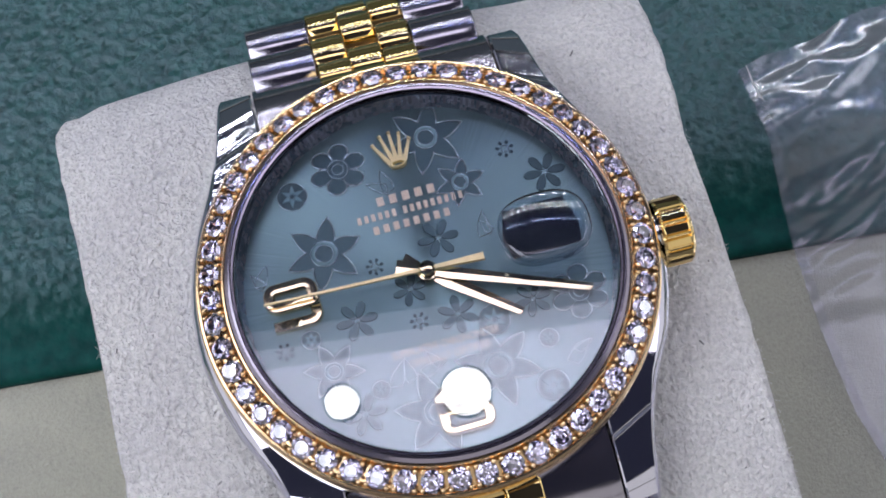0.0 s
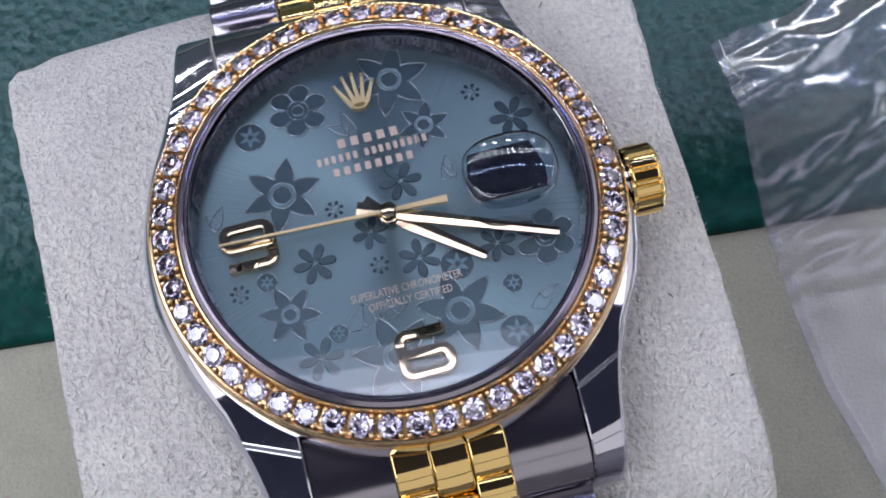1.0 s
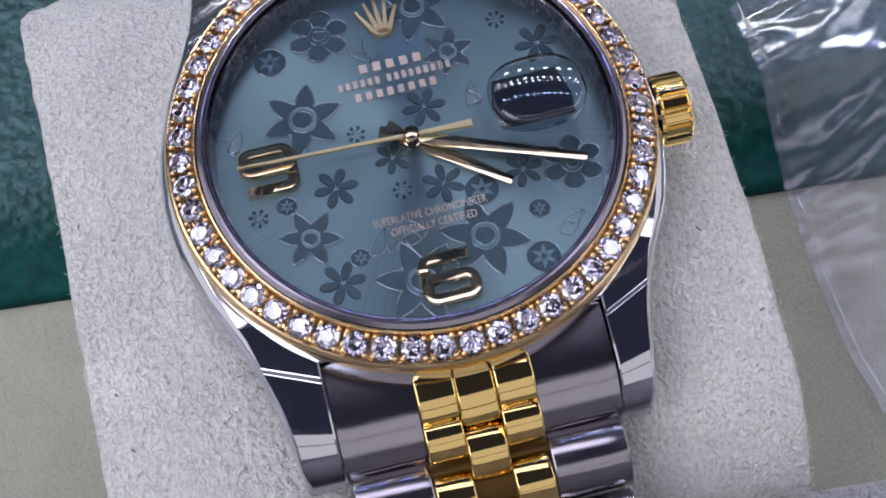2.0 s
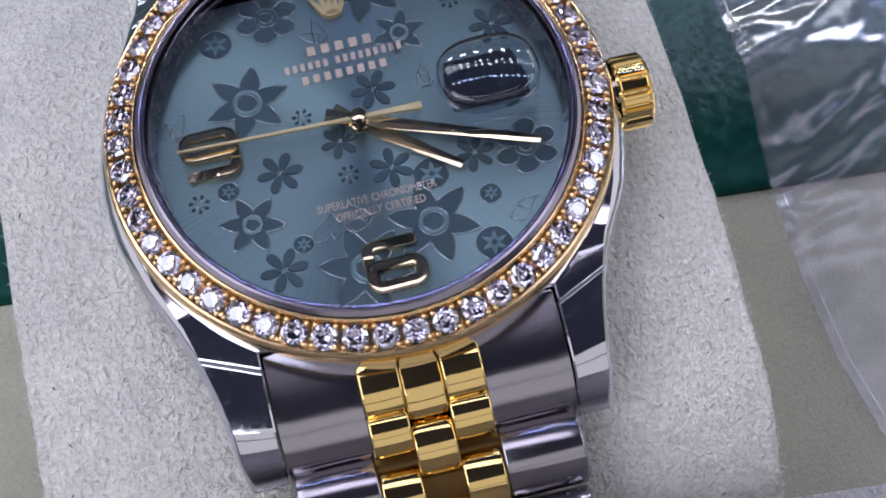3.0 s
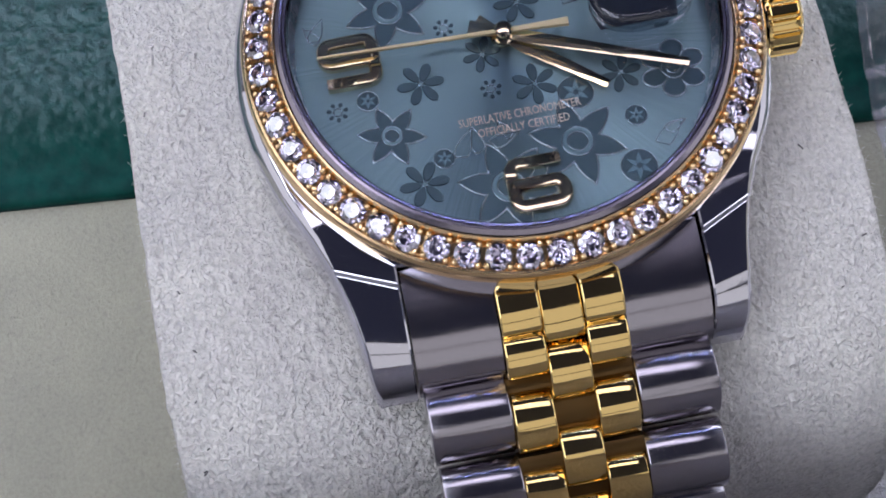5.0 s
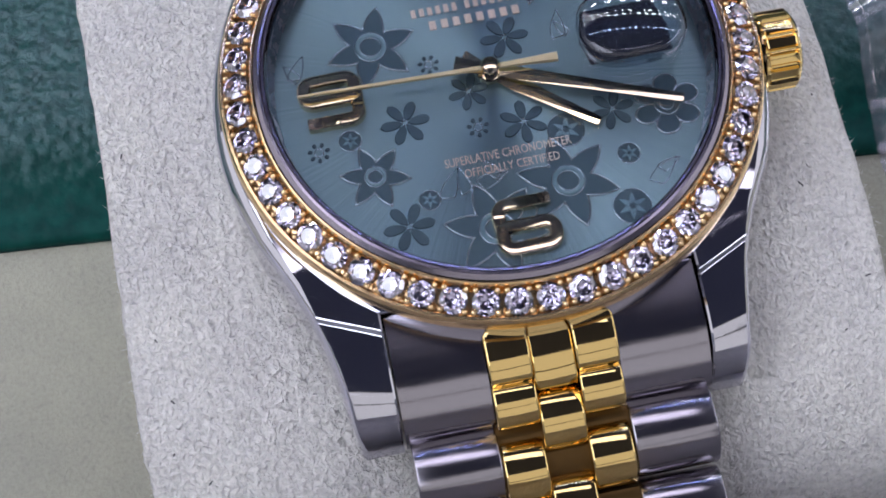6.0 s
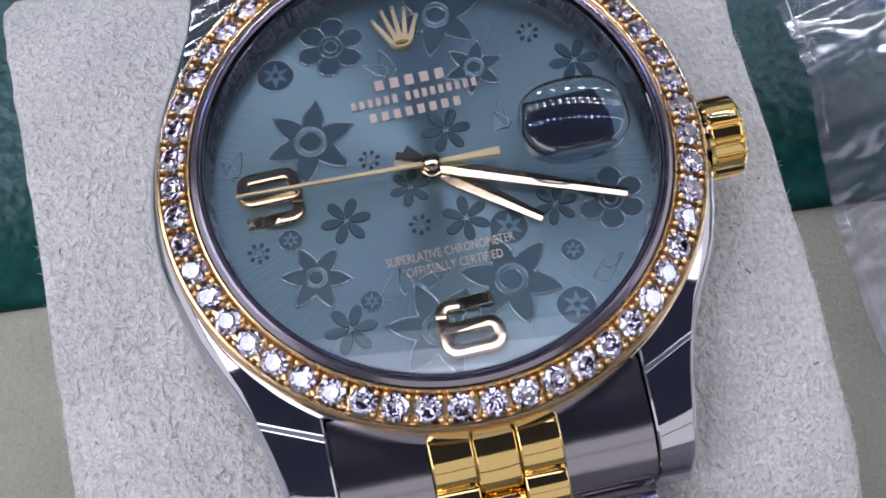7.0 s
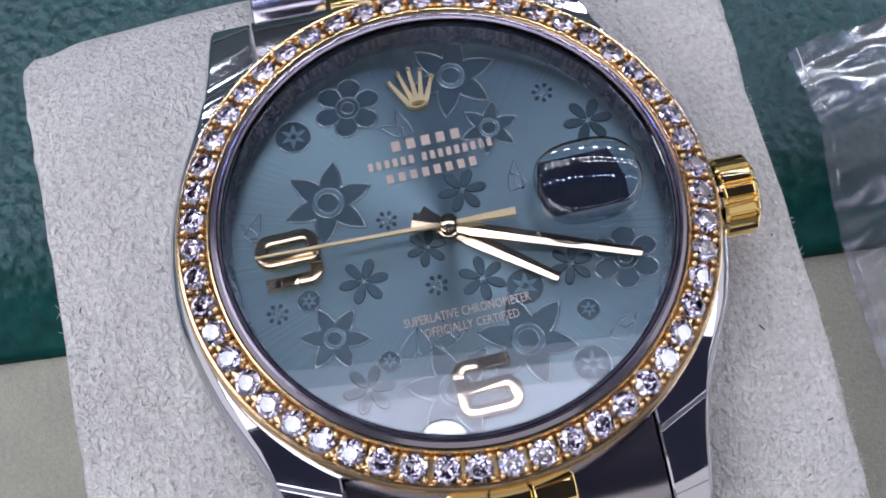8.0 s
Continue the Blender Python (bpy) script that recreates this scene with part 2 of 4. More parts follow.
def sweep(paths, section, closed=False):
    """Runs a section of (offset, height) pairs along flat paths, mitred at the corners."""
    bm = bmesh.new()
    for pts in paths:
        n = len(pts)
        rows = []
        for k in range(n):
            p = Vector(pts[k])
            a = Vector(pts[k - 1]) if (k or closed) else p - (Vector(pts[1]) - p)
            b = Vector(pts[(k + 1) % n]) if (k < n - 1 or closed) else p + (p - Vector(pts[k - 1]))
            d1, d2 = (p - a).normalized(), (b - p).normalized()
            side = Vector((-(d1 + d2).y, (d1 + d2).x))
            side = side.normalized() if side.length > 1e-6 else Vector((-d1.y, d1.x))
            side /= max(0.6, side.dot(Vector((-d1.y, d1.x))))
            rows.append([bm.verts.new((p.x + side.x * o, p.y + side.y * o, h)) for o, h in section])
        last = n if closed else n - 1
        for k in range(last):
            r, q = rows[k], rows[(k + 1) % n]
            for j in range(len(section) - 1):
                bm.faces.new((r[j], q[j], q[j + 1], r[j + 1])).smooth = True
        if not closed:
            bm.faces.new(rows[0])
            bm.faces.new(rows[-1][::-1])
    bmesh.ops.recalc_face_normals(bm, faces=bm.faces)
    return bm


def arc(cx, cy, r, a0, a1, n):
    return [(cx + r * math.cos(radians(a0 + (a1 - a0) * k / n)), cy + r * math.sin(radians(a0 + (a1 - a0) * k / n))) for k in range(n + 1)]


def merged(first, *others):
    for bm in others:
        me = bpy.data.meshes.new("temporary")
        bm.to_mesh(me)
        bm.free()
        first.from_mesh(me)
        bpy.data.meshes.remove(me)
    return first


def block(sections, smooth=False):
    """A solid through equal rings of points."""
    bm = bmesh.new()
    rings = [[bm.verts.new(p) for p in ring] for ring in sections]
    for a, b in zip(rings, rings[1:]):
        n = len(a)
        for k in range(n):
            bm.faces.new((a[k], a[(k + 1) % n], b[(k + 1) % n], b[k])).smooth = smooth
    bm.faces.new(rings[0][::-1])
    bm.faces.new(rings[-1])
    bmesh.ops.recalc_face_normals(bm, faces=bm.faces)
    return bm


# ---- room added round the counter, seen only in reflections ----
def room():
    tagged(part("counter_top", box(-90, 90, -60, 70, -95, -1.2, 0.3), M_COUNTER), "grey counter top under the tray", "counter", kind="structure")
    tagged(part("floor", box(-250, 250, -250, 270, -100, -95), M_COUNTER), "dark shop floor", "floor", kind="structure")
    tagged(part("ceiling", box(-250, 250, -250, 270, 185, 190), M_CEILING), "dark ceiling with light fittings", "ceiling", kind="structure")
    for name, b in (
        ("wall_north", (-250, 250, 265, 270, -95, 185)),
        ("wall_south", (-250, 250, -250, -245, -95, 185)),
        ("wall_east", (245, 250, -245, 265, -95, 185)),
        ("wall_west", (-250, -245, -245, 265, -95, 185)),
    ):
        # unseen north wall darkened so the far lugs mirror less light
        dark = name == "wall_north"
        tagged(part(name, box(*b), M_WALL_DARK if dark else M_WALL), "dark shop wall" if dark else "pale grey shop wall", "wall", kind="structure")


def ceiling_lights():
    """A wide light panel, one round spot and rows of small diodes on dark rails, with added fill panels."""
    panel = tagged(new("ceiling_panel"), "narrow white ceiling light panel", "ceiling light")
    panel.location = (0, 0, 1.84)
    panel.rotation_euler = (0, 0, radians(-7.5))
    part("diffuser", box(-75, 75, 20, 56, -1.0, 0.0), M_PANEL, panel)
    # dimmer strips added to soften the panel's edge in the crystal's reflection
    part("diffuser_fringe", box(-75, 75, 56.1, 58.5, -0.9, 0.0), M_FRINGE, panel)
    part("outer_fringe", box(-75, 75, 58.6, 61.0, -0.9, 0.0), M_FRINGE_DIM, panel)
    part("frame", merged(box(-76, 76, 61.2, 62.5, -1.4, 0.6), box(-76, 76, 18.5, 19.8, -1.4, 0.6)), M_DARK, panel)
    rear = tagged(new("ceiling_panel"), "large soft ceiling light panel behind the counter", "ceiling light", group="ceiling light panels")
    rear.location = (0, 0, 1.838)
    part("diffuser", box(-150, 150, -235, -112, -1.0, 0.0), M_SOFT_PANEL, rear)
    part("frame", merged(box(-152, 152, -111.8, -110, -1.4, 0.6), box(-152, 152, -237, -235.2, -1.4, 0.6)), M_DARK, rear)
    # two fill panels added where the links and crystal don't mirror them
    for x0, x1 in ((-225, -78), (160, 225)):
        wide = tagged(new("ceiling_panel"), "wide fill panel added on the ceiling, out of view", "ceiling light", group="ceiling light panels")
        wide.location = (0, 0, 1.835)
        part("diffuser", box(x0, x1, -150, 90, -1.0, 0.0), M_SIDE_FILL, wide)
        part("frame", merged(box(x0, x1, 90.2, 92, -1.4, 0.8), box(x0, x1, -152, -150.2, -1.4, 0.8), box(x0 - 2, x0 - 0.2, -152, 92, -1.4, 0.8), box(x1 + 0.2, x1 + 2, -152, 92, -1.4, 0.8)), M_DARK, wide)
    # glowing panels added out of view to brighten flanks, cushion and leather
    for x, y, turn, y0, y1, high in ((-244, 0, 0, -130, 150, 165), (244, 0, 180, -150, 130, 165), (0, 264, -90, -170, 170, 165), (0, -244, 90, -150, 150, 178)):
        show = tagged(new("display_case"), "tall glowing panel added by the wall, out of view", "display case", group="lit display cases")
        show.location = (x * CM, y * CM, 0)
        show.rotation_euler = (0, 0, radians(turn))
        part("lit_back", box(0.5, 1.5, y0, y1, 5, high), M_WALL_GLOW_DIM if y > 0 else M_SOFT_PANEL if y < 0 else M_WALL_GLOW, show)
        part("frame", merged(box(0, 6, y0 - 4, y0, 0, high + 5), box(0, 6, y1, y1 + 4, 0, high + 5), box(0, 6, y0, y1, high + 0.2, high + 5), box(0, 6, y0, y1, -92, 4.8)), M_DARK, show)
    for x, y, r in ((-0.052, 0.515, 2.1), (0.094, 0.487, 3.0)):
        spot = tagged(new("ceiling_spot"), "round white ceiling spotlight", "spotlight", group="ceiling spotlights")
        spot.location = (x, y, 1.826)
        part("lens", lathe([(0.01, -0.4), (r, -0.4), (r, 0.0), (0.01, 0.0)], 24, True), M_SPOT, spot)
        part("rim", lathe([(r + 0.05, -0.6), (r + 0.2, -0.6), (r + 0.2, 0.2), (r + 0.05, 0.2)], 24, True), M_DARK, spot)
    rows = ((134, 2.4, 27, 11.0, M_LED_BLUE), (182, 3.0, 25, 14.0, M_LED), (197, 3.0, 25, 14.0, M_LED), (248, 6.0, 13, 30.0, M_LED))
    for y, r, n, pitch, mat in rows:
        rail = tagged(new("led_rail"), "dark ceiling rail with a row of diodes", "light rail", group="diode rails on the ceiling")
        rail.location = (0.25, y * CM, 1.83)
        rail.rotation_euler = (0, 0, radians(-7.5))
        length = n * pitch / 2
        part("rail", box(-length, length, -1.15 * r, 1.15 * r, 0.3, 1.5, 0.2), M_DARK, rail)
        first = part("diode", lathe([(0.01, -0.3), (r * 0.8, -0.25), (r, 0.25), (0.01, 0.25)], 10, True), mat, rail, at=(-length + pitch / 2, 0, 0))
        for k in range(1, n):
            twin(first, Matrix.Translation(Vector((-length + pitch * (k + 0.5), 0, 0)) * CM))


room()
ceiling_lights()


# ---- tray, leather pad, boards ----
def tray():
    tagged(part("tray_floor", box(-60, 60, -40, 50, -1.2, 0, 0.1), M_LINING), "smooth cream lined floor of the presentation box", "tray", kind="structure")


def leather_pad():
    """A padded leather panel with a rounded lip along its front edge."""
    pad = tagged(new("leather_pad"), "dark green grained leather panel behind the cushion", "leather panel")
    pad.location = Vector((0.33, 1.36, 0)) * CM
    pad.rotation_euler = (0, 0, radians(-5.75))
    prof = [(-0.02, 0.0), (-0.03, 0.05), (0.0, 0.1), (0.06, 0.13), (0.14, 0.13), (0.22, 0.12), (0.34, 0.14), (0.5, 0.2), (0.66, 0.28), (0.82, 0.36), (1.0, 0.42), (1.2, 0.45), (1.6, 0.46), (3, 0.46), (8, 0.46), (30, 0.46), (30, 0.0)]
    nx = 160
    bm = bmesh.new()
    rows = []
    for y, z in prof:
        row = []
        for k in range(nx + 1):
            x = -40 + 80 * k / nx
            lift = 0.02 * noise.noise((x * 0.8, y * 0.9, 0.3)) if 0.2 < y < 20 else 0
            row.append(bm.verts.new((x, y, z + lift)))
        rows.append(row)
    for a, b in zip(rows, rows[1:]):
        for k in range(nx):
            bm.faces.new((a[k], a[k + 1], b[k + 1], b[k])).smooth = True
    bmesh.ops.recalc_face_normals(bm, faces=bm.faces)
    part("padding", bm, M_GREEN, pad)
    part("edge_binding", box(-40, 40, -0.035, -0.005, 0.0, 0.045, 0.008), M_GREEN_EDGE, pad, "narrow darker green strip along the front edge")


def front_boards():
    """The pale sheet on the tray floor and the suede-covered front flap."""
    sheet = part("pale_sheet", box(-30, 30, -20, 0, 0.0, 0.05, 0.02), M_PAPER, None, at=(0.0, -1.78, 0.004), turn=-6.2)
    tagged(sheet, "pale lavender white board lying on the tray", "board")
    bm = bmesh.new()
    rows = []
    for y, z in [(0.0, 4.05), (-0.03, 4.45), (-0.02, 4.62), (0.04, 4.7), (-0.1, 4.74), (-0.3, 4.66), (-0.55, 4.3), (-2.6, 0.06), (-2.3, 0.06)]:
        row = []
        for k in range(121):
            x = -7 + 14 * k / 120
            w = 0.03 * noise.noise((x * 1.7, z, 4.0)) + 0.02 * noise.noise((x * 9.0, z * 3, 1.0))
            row.append(bm.verts.new((x, y + w, z + w)))
        rows.append(row)
    for a, b in zip(rows, rows[1:] + rows[:1]):
        for k in range(120):
            bm.faces.new((a[k], a[k + 1], b[k + 1], b[k])).smooth = True
    bmesh.ops.recalc_face_normals(bm, faces=bm.faces)
    flap = new("front_flap")
    flap.location = Vector((0, -3.33, 0)) * CM
    flap.rotation_euler = (0, 0, radians(-8.5))
    part("cover", bm, M_PAPER, flap)
    rng = random.Random(5)
    fz = bmesh.new()
    for k in range(1100):
        p = Vector((rng.uniform(-5, 5), rng.uniform(-0.06, 0.05), 4.7 + rng.uniform(-0.04, 0.02)))
        d = Vector((rng.uniform(-0.7, 0.7), rng.uniform(0.2, 1.0), rng.uniform(0.0, 0.8))).normalized()
        q = d.orthogonal().normalized() * 0.0035
        r = d.cross(q).normalized() * 0.0035
        base = [fz.verts.new(p + q), fz.verts.new(p - q * 0.5 + r), fz.verts.new(p - q * 0.5 - r)]
        tip = fz.verts.new(p + d * rng.uniform(0.01, 0.03))
        for j in range(3):
            fz.faces.new((base[j], base[(j + 1) % 3], tip))
    part("fuzz", fz, M_PAPER, flap)["kind"] = "stuff"
    tagged(flap, "pale suede covered front flap of the box with a fuzzy edge", "box flap")


tray()
leather_pad()
front_boards()


# ---- cushion ----
CUSHION = dict(x0=-2.66, x1=2.4, y=0.06, a=3.02, zc=2.12, b=2.08, n=2.9)


def cushion():
    """A rounded suede roll with flat ends and a raised seam round each end."""
    c = CUSHION
    thing = tagged(new("watch_cushion"), "cream suede watch cushion with worn fuzzy seams", "cushion")
    thing.location = Vector((0, 0, 0.02)) * CM
    thing.rotation_euler = (0, 0, radians(-1))
    half, mid = (c["x1"] - c["x0"]) / 2, (c["x1"] + c["x0"]) / 2
    stations = [(-1.0, 0.9), (-1.0, 0.965), (-0.994, 0.985), (-0.982, 0.992), (-0.966, 0.99), (-0.95, 0.988), (-0.92, 0.993)]
    inner = [(-0.88 + 1.76 * k / 26, 1.0) for k in range(27)]
    stations = stations + inner + [(-u, s) for u, s in reversed(stations)]
    nv = 160
    bm = bmesh.new()
    rings = []
    for u, s in stations:
        ring = []
        for k in range(nv):
            a = 2 * math.pi * k / nv
            ca, sa = math.cos(a), math.sin(a)
            e = 2 / c["n"]
            y = c["a"] * math.copysign(abs(ca) ** e, ca) * s
            z = c["b"] * math.copysign(abs(sa) ** e, sa) * s
            p = Vector((mid + half * u, c["y"] + y, c["zc"] + z))
            w = 0.045 * noise.noise(p * 0.6) + 0.015 * noise.noise(p * 2.2)
            edge = 0.03 * noise.noise(Vector((5.0, y, z)) * 1.6) + 0.02 * noise.noise(Vector((2.0, y, z)) * 7)
            back = max(0.0, min(1.0, (y - 0.8) / 2.0)) if z > -0.5 else 0.0
            p.x += (0.13 if u < 0 else 0.16) * back * u ** 9
            p.y += 0.14 * back * (1 - u * u)
            p += Vector((edge if abs(u) > 0.9 else 0, 0, 0)) + Vector((0, ca, sa)) * w
            p.z = max(p.z, 0.0)
            ring.append(bm.verts.new(p))
        rings.append(ring)
    for a, b in zip(rings, rings[1:]):
        for k in range(nv):
            bm.faces.new((a[k], a[(k + 1) % nv], b[(k + 1) % nv], b[k])).smooth = True
    for ring in (rings[0], rings[-1]):
        centre = bm.verts.new(sum((v.co for v in ring), Vector()) / nv)
        for k in range(nv):
            bm.faces.new((ring[k], ring[(k + 1) % nv], centre)).smooth = True
    bmesh.ops.recalc_face_normals(bm, faces=bm.faces)
    part("cover", bm, M_SUEDE, thing)
    # loose fibres that stand off the seams
    rng = random.Random(7)
    fz = bmesh.new()
    for side in (-1, 1):
        for k in range(900):
            a = rng.uniform(0.05, math.pi - 0.05)
            ca, sa = math.cos(a), math.sin(a)
            e = 2 / c["n"]
            y = c["y"] + c["a"] * 0.99 * math.copysign(abs(ca) ** e, ca)
            z = c["zc"] + c["b"] * 0.985 * abs(sa) ** e
            p = Vector((mid + half * side * rng.uniform(0.975, 1.0), y, z))
            d = Vector((side * rng.uniform(0.2, 1.0), rng.uniform(-0.8, 0.8) + ca * 0.4, rng.uniform(-0.2, 0.8) + sa * 0.3)).normalized()
            ln, w = rng.uniform(0.015, 0.05), 0.0025
            q = d.orthogonal().normalized() * w
            r = d.cross(q).normalized() * w
            bend = p + d * ln + Vector((0, rng.uniform(-0.03, 0.03), rng.uniform(-0.03, 0.02)))
            va = [bm_v for bm_v in (fz.verts.new(p + q), fz.verts.new(p - q * 0.5 + r), fz.verts.new(p - q * 0.5 - r))]
            tip = fz.verts.new(bend)
            for j in range(3):
                fz.faces.new((va[j], va[(j + 1) % 3], tip))
    fuzz = part("fuzz", fz, M_SUEDE, thing, "pale loose fibres along the seams")
    fuzz["kind"] = "stuff"
    bits = [(-1.67, -1.16, 0.05, 25), (-2.2, 0.6, 0.03, 80), (1.75, 1.9, 0.03, 50), (-2.38, -0.4, 0.025, 10), (-2.35, -0.9, 0.03, 70), (1.95, -0.9, 0.025, 120), (-2.3, -2.0, 0.02, 40), (-1.9, -2.35, 0.02, 140), (2.0, -1.9, 0.02, 30)]
    for k in range(10):
        left = k % 3 != 2
        bits.append(((-2.5 if left else 2.2) + rng.uniform(-0.06, 0.09), rng.uniform(-2.3, 1.2), rng.uniform(0.008, 0.022), rng.uniform(0, 180)))
    for x, y, ln, turn in bits:
        k = abs((y - c["y"]) / c["a"]) ** c["n"]
        z = c["zc"] + c["b"] * (1 - k) ** (1 / c["n"]) + 0.01
        bm = box(-ln, ln, -0.0045, 0.0045, -0.004, 0.004, 0.002, 1)
        speck = part("lint", bm, M_LINT, None, at=(x, y, z + 0.02), turn=turn)
        tagged(speck, "tiny dark lint fibre on the cushion", "lint", group="lint on the cushion")


cushion()

# ---- the watch ----
watch = tagged(new("wristwatch"), "steel and gold wristwatch with a diamond bezel and flowered blue dial", "wristwatch")
watch.location = (0, 0, DZ * CM)


def case():
    part("case_body", lathe([(1.50, 0.015), (1.70, 0.015), (1.738, 0.0), (1.745, -0.05), (1.745, -0.42), (1.72, -0.5), (1.6, -0.56), (1.45, -0.72), (0.01, -0.74)]), M_STEEL, watch)
    # each quarter of the flank runs out into a lug: y, outer x, crest height, width of the outer slope
    shape = [(0.0, 1.83, -0.06, 0.1), (0.2, 1.82, -0.06, 0.1), (0.4, 1.79, -0.06, 0.1), (0.6, 1.74, -0.06, 0.1), (0.8, 1.675, -0.065, 0.09), (0.95, 1.62, -0.065, 0.09), (1.1, 1.565, -0.075, 0.085), (1.2, 1.53, -0.085, 0.08), (1.3, 1.495, -0.1, 0.07), (1.38, 1.465, -0.114, 0.06), (1.43, 1.447, -0.126, 0.055), (1.452, 1.44, -0.134, 0.05), (1.462, 1.437, -0.15, 0.05), (1.48, 1.43, -0.156, 0.05), (1.554, 1.405, -0.168, 0.05), (1.647, 1.378, -0.184, 0.05), (1.74, 1.355, -0.203, 0.05), (1.815, 1.34, -0.223, 0.05), (1.871, 1.329, -0.244, 0.05), (1.917, 1.319, -0.268, 0.05), (1.964, 1.31, -0.3, 0.045), (2.01, 1.3, -0.345, 0.04), (2.057, 1.288, -0.41, 0.035), (2.094, 1.277, -0.49, 0.035), (2.122, 1.265, -0.6, 0.03), (2.136, 1.25, -0.74, 0.02)]
    for sx in (1, -1):
        for sy in (1, -1):
            rings = []
            for y, xo, zt, w in shape:
                xi = 1.0 if y > 1.18 else min(1.6, math.sqrt(max(1.0, 1.74**2 - y * y)) - 0.06)
                xi = max(1.0, xi)
                zb = min(-0.6 if y < 1.5 else -0.6 - 0.3 * (y - 1.5), zt - 0.05)
                e = 0.012
                ring = [(xi, zb), (xi, zt - e), (xi + e, zt), (xo - w, zt - 0.004), (xo - w * 0.6, zt - 0.02), (xo - w * 0.25, zt - 0.06), (xo - 0.004, zt - 0.11 if zt - 0.11 > zb + 0.02 else zb + 0.02), (xo, zb)]
                # the crease across the lug follows the round of the bezel
                bend = 0.1 * math.sin(math.pi * min(1.0, max(0.0, (y - 0.85) / 1.2)))
                width = 1.0 if sx < 0 else 1.0 - 0.025 * min(1.0, max(0.0, (y - 0.9) / 0.5))
                rings.append([(sx * x * (width if x > 1.2 else 1.0), sy * (y + bend * (1 - 2 * (x - xi) / (xo - xi))), z) for x, z in ring])
            bm = block(rings, True)
            sharpen(bm, 42)
            bm.verts.ensure_lookup_table()
            for i in range(len(shape) - 1):
                for j in (1, 2, 3, 6):
                    e = bm.edges.get((bm.verts[i * 8 + j], bm.verts[i * 8 + 8 + j]))
                    if e:
                        e.smooth = False
            part("lug", bm, M_STEEL, watch)


def bezel():
    prof = [(1.525, 0.10), (1.518, 0.222), (1.524, 0.231), (1.534, 0.229), (1.545, 0.215), (1.551, 0.196), (1.556, 0.12), (1.705, 0.055), (1.711, 0.126), (1.722, 0.140), (1.738, 0.137), (1.748, 0.122), (1.756, 0.09), (1.758, 0.03), (1.74, 0.015)]
    ring = part("bezel", lathe(prof, 208), M_BEZEL_GOLD, watch, "gold bezel set with round diamonds")
    fall = math.atan2(0.07, 0.16)
    rm, zm = 1.634, 0.166
    n = 52
    stones = []
    for kind in range(4):
        rng = random.Random(kind + 3)
        bm = bmesh.new()
        gr, tr = 0.087, 0.046 + 0.002 * kind
        girdle = [bm.verts.new((gr * math.cos(math.pi * k / 8), gr * math.sin(math.pi * k / 8), 0.008 if k % 2 else 0.012)) for k in range(16)]
        foot = [bm.verts.new((gr * math.cos(math.pi * k / 8), gr * math.sin(math.pi * k / 8), 0.002)) for k in range(16)]
        kite = [bm.verts.new((0.064 * math.cos(math.pi * k / 4), 0.064 * math.sin(math.pi * k / 4), 0.026)) for k in range(8)]
        table = [bm.verts.new((tr * math.cos(math.pi * (k + 0.5) / 4), tr * math.sin(math.pi * (k + 0.5) / 4), 0.037)) for k in range(8)]
        low = [bm.verts.new((0.03 * math.cos(math.pi * (k + 0.5) / 4), 0.03 * math.sin(math.pi * (k + 0.5) / 4), -0.044 + rng.uniform(-0.003, 0.003))) for k in range(8)]
        culet = bm.verts.new((0, 0, -0.068))
        bm.faces.new(table)
        for k in range(8):
            j = (k + 1) % 8
            bm.faces.new((kite[k], girdle[2 * k], girdle[2 * k + 1]))
            bm.faces.new((kite[j], girdle[2 * k + 1], girdle[(2 * k + 2) % 16]))
            bm.faces.new((kite[k], girdle[2 * k + 1], kite[j], table[k]))
            bm.faces.new((kite[j], table[j], table[k]))
            bm.faces.new((foot[2 * k], low[k], foot[2 * k + 1]))
            bm.faces.new((foot[2 * k + 1], low[k], foot[(2 * k + 2) % 16]))
            bm.faces.new((foot[(2 * k + 2) % 16], low[k], low[j]))
            bm.faces.new((low[k], culet, low[j]))
        for k in range(16):
            bm.faces.new((foot[k], foot[(k + 1) % 16], girdle[(k + 1) % 16], girdle[k]))
        bmesh.ops.recalc_face_normals(bm, faces=bm.faces)
        stones.append(bm)
    masters = []
    rng = random.Random(11)
    for k in range(n):
        a = -math.pi / 2 + 2 * math.pi * k / n
        m = Matrix.Rotation(a, 4, "Z") @ Matrix.Translation(Vector((rm, 0, zm)) * CM) @ Matrix.Rotation(fall + rng.uniform(-0.03, 0.03), 4, "Y") @ Matrix.Rotation(rng.uniform(0, 3.1), 4, "Z")
        if k < 4:
            o = part("diamond", stones[k], M_DIAMOND, ring, "clear round cut diamond")
            o.matrix_basis = m
            masters.append(o)
        else:
            twin(masters[rng.randrange(4)], m)
    bead = bmesh.new()
    bmesh.ops.create_uvsphere(bead, u_segments=8, v_segments=5, radius=0.0215)
    for f in bead.faces:
        f.smooth = True
    first = None
    for k in range(n):
        for dr, da in ((0.063, 0.18), (0.063, -0.18), (-0.06, 0.2), (-0.06, -0.2)):
            a = -math.pi / 2 + 2 * math.pi * (k + 0.5 + da * 0.75) / n
            m = Matrix.Rotation(a, 4, "Z") @ Matrix.Translation(Vector((rm + dr, 0, zm + 0.012 - dr * 0.44)) * CM)
            if first is None:
                first = part("bead", bead, M_BEZEL_GOLD, ring)
                first.matrix_basis = m
            else:
                twin(first, m)


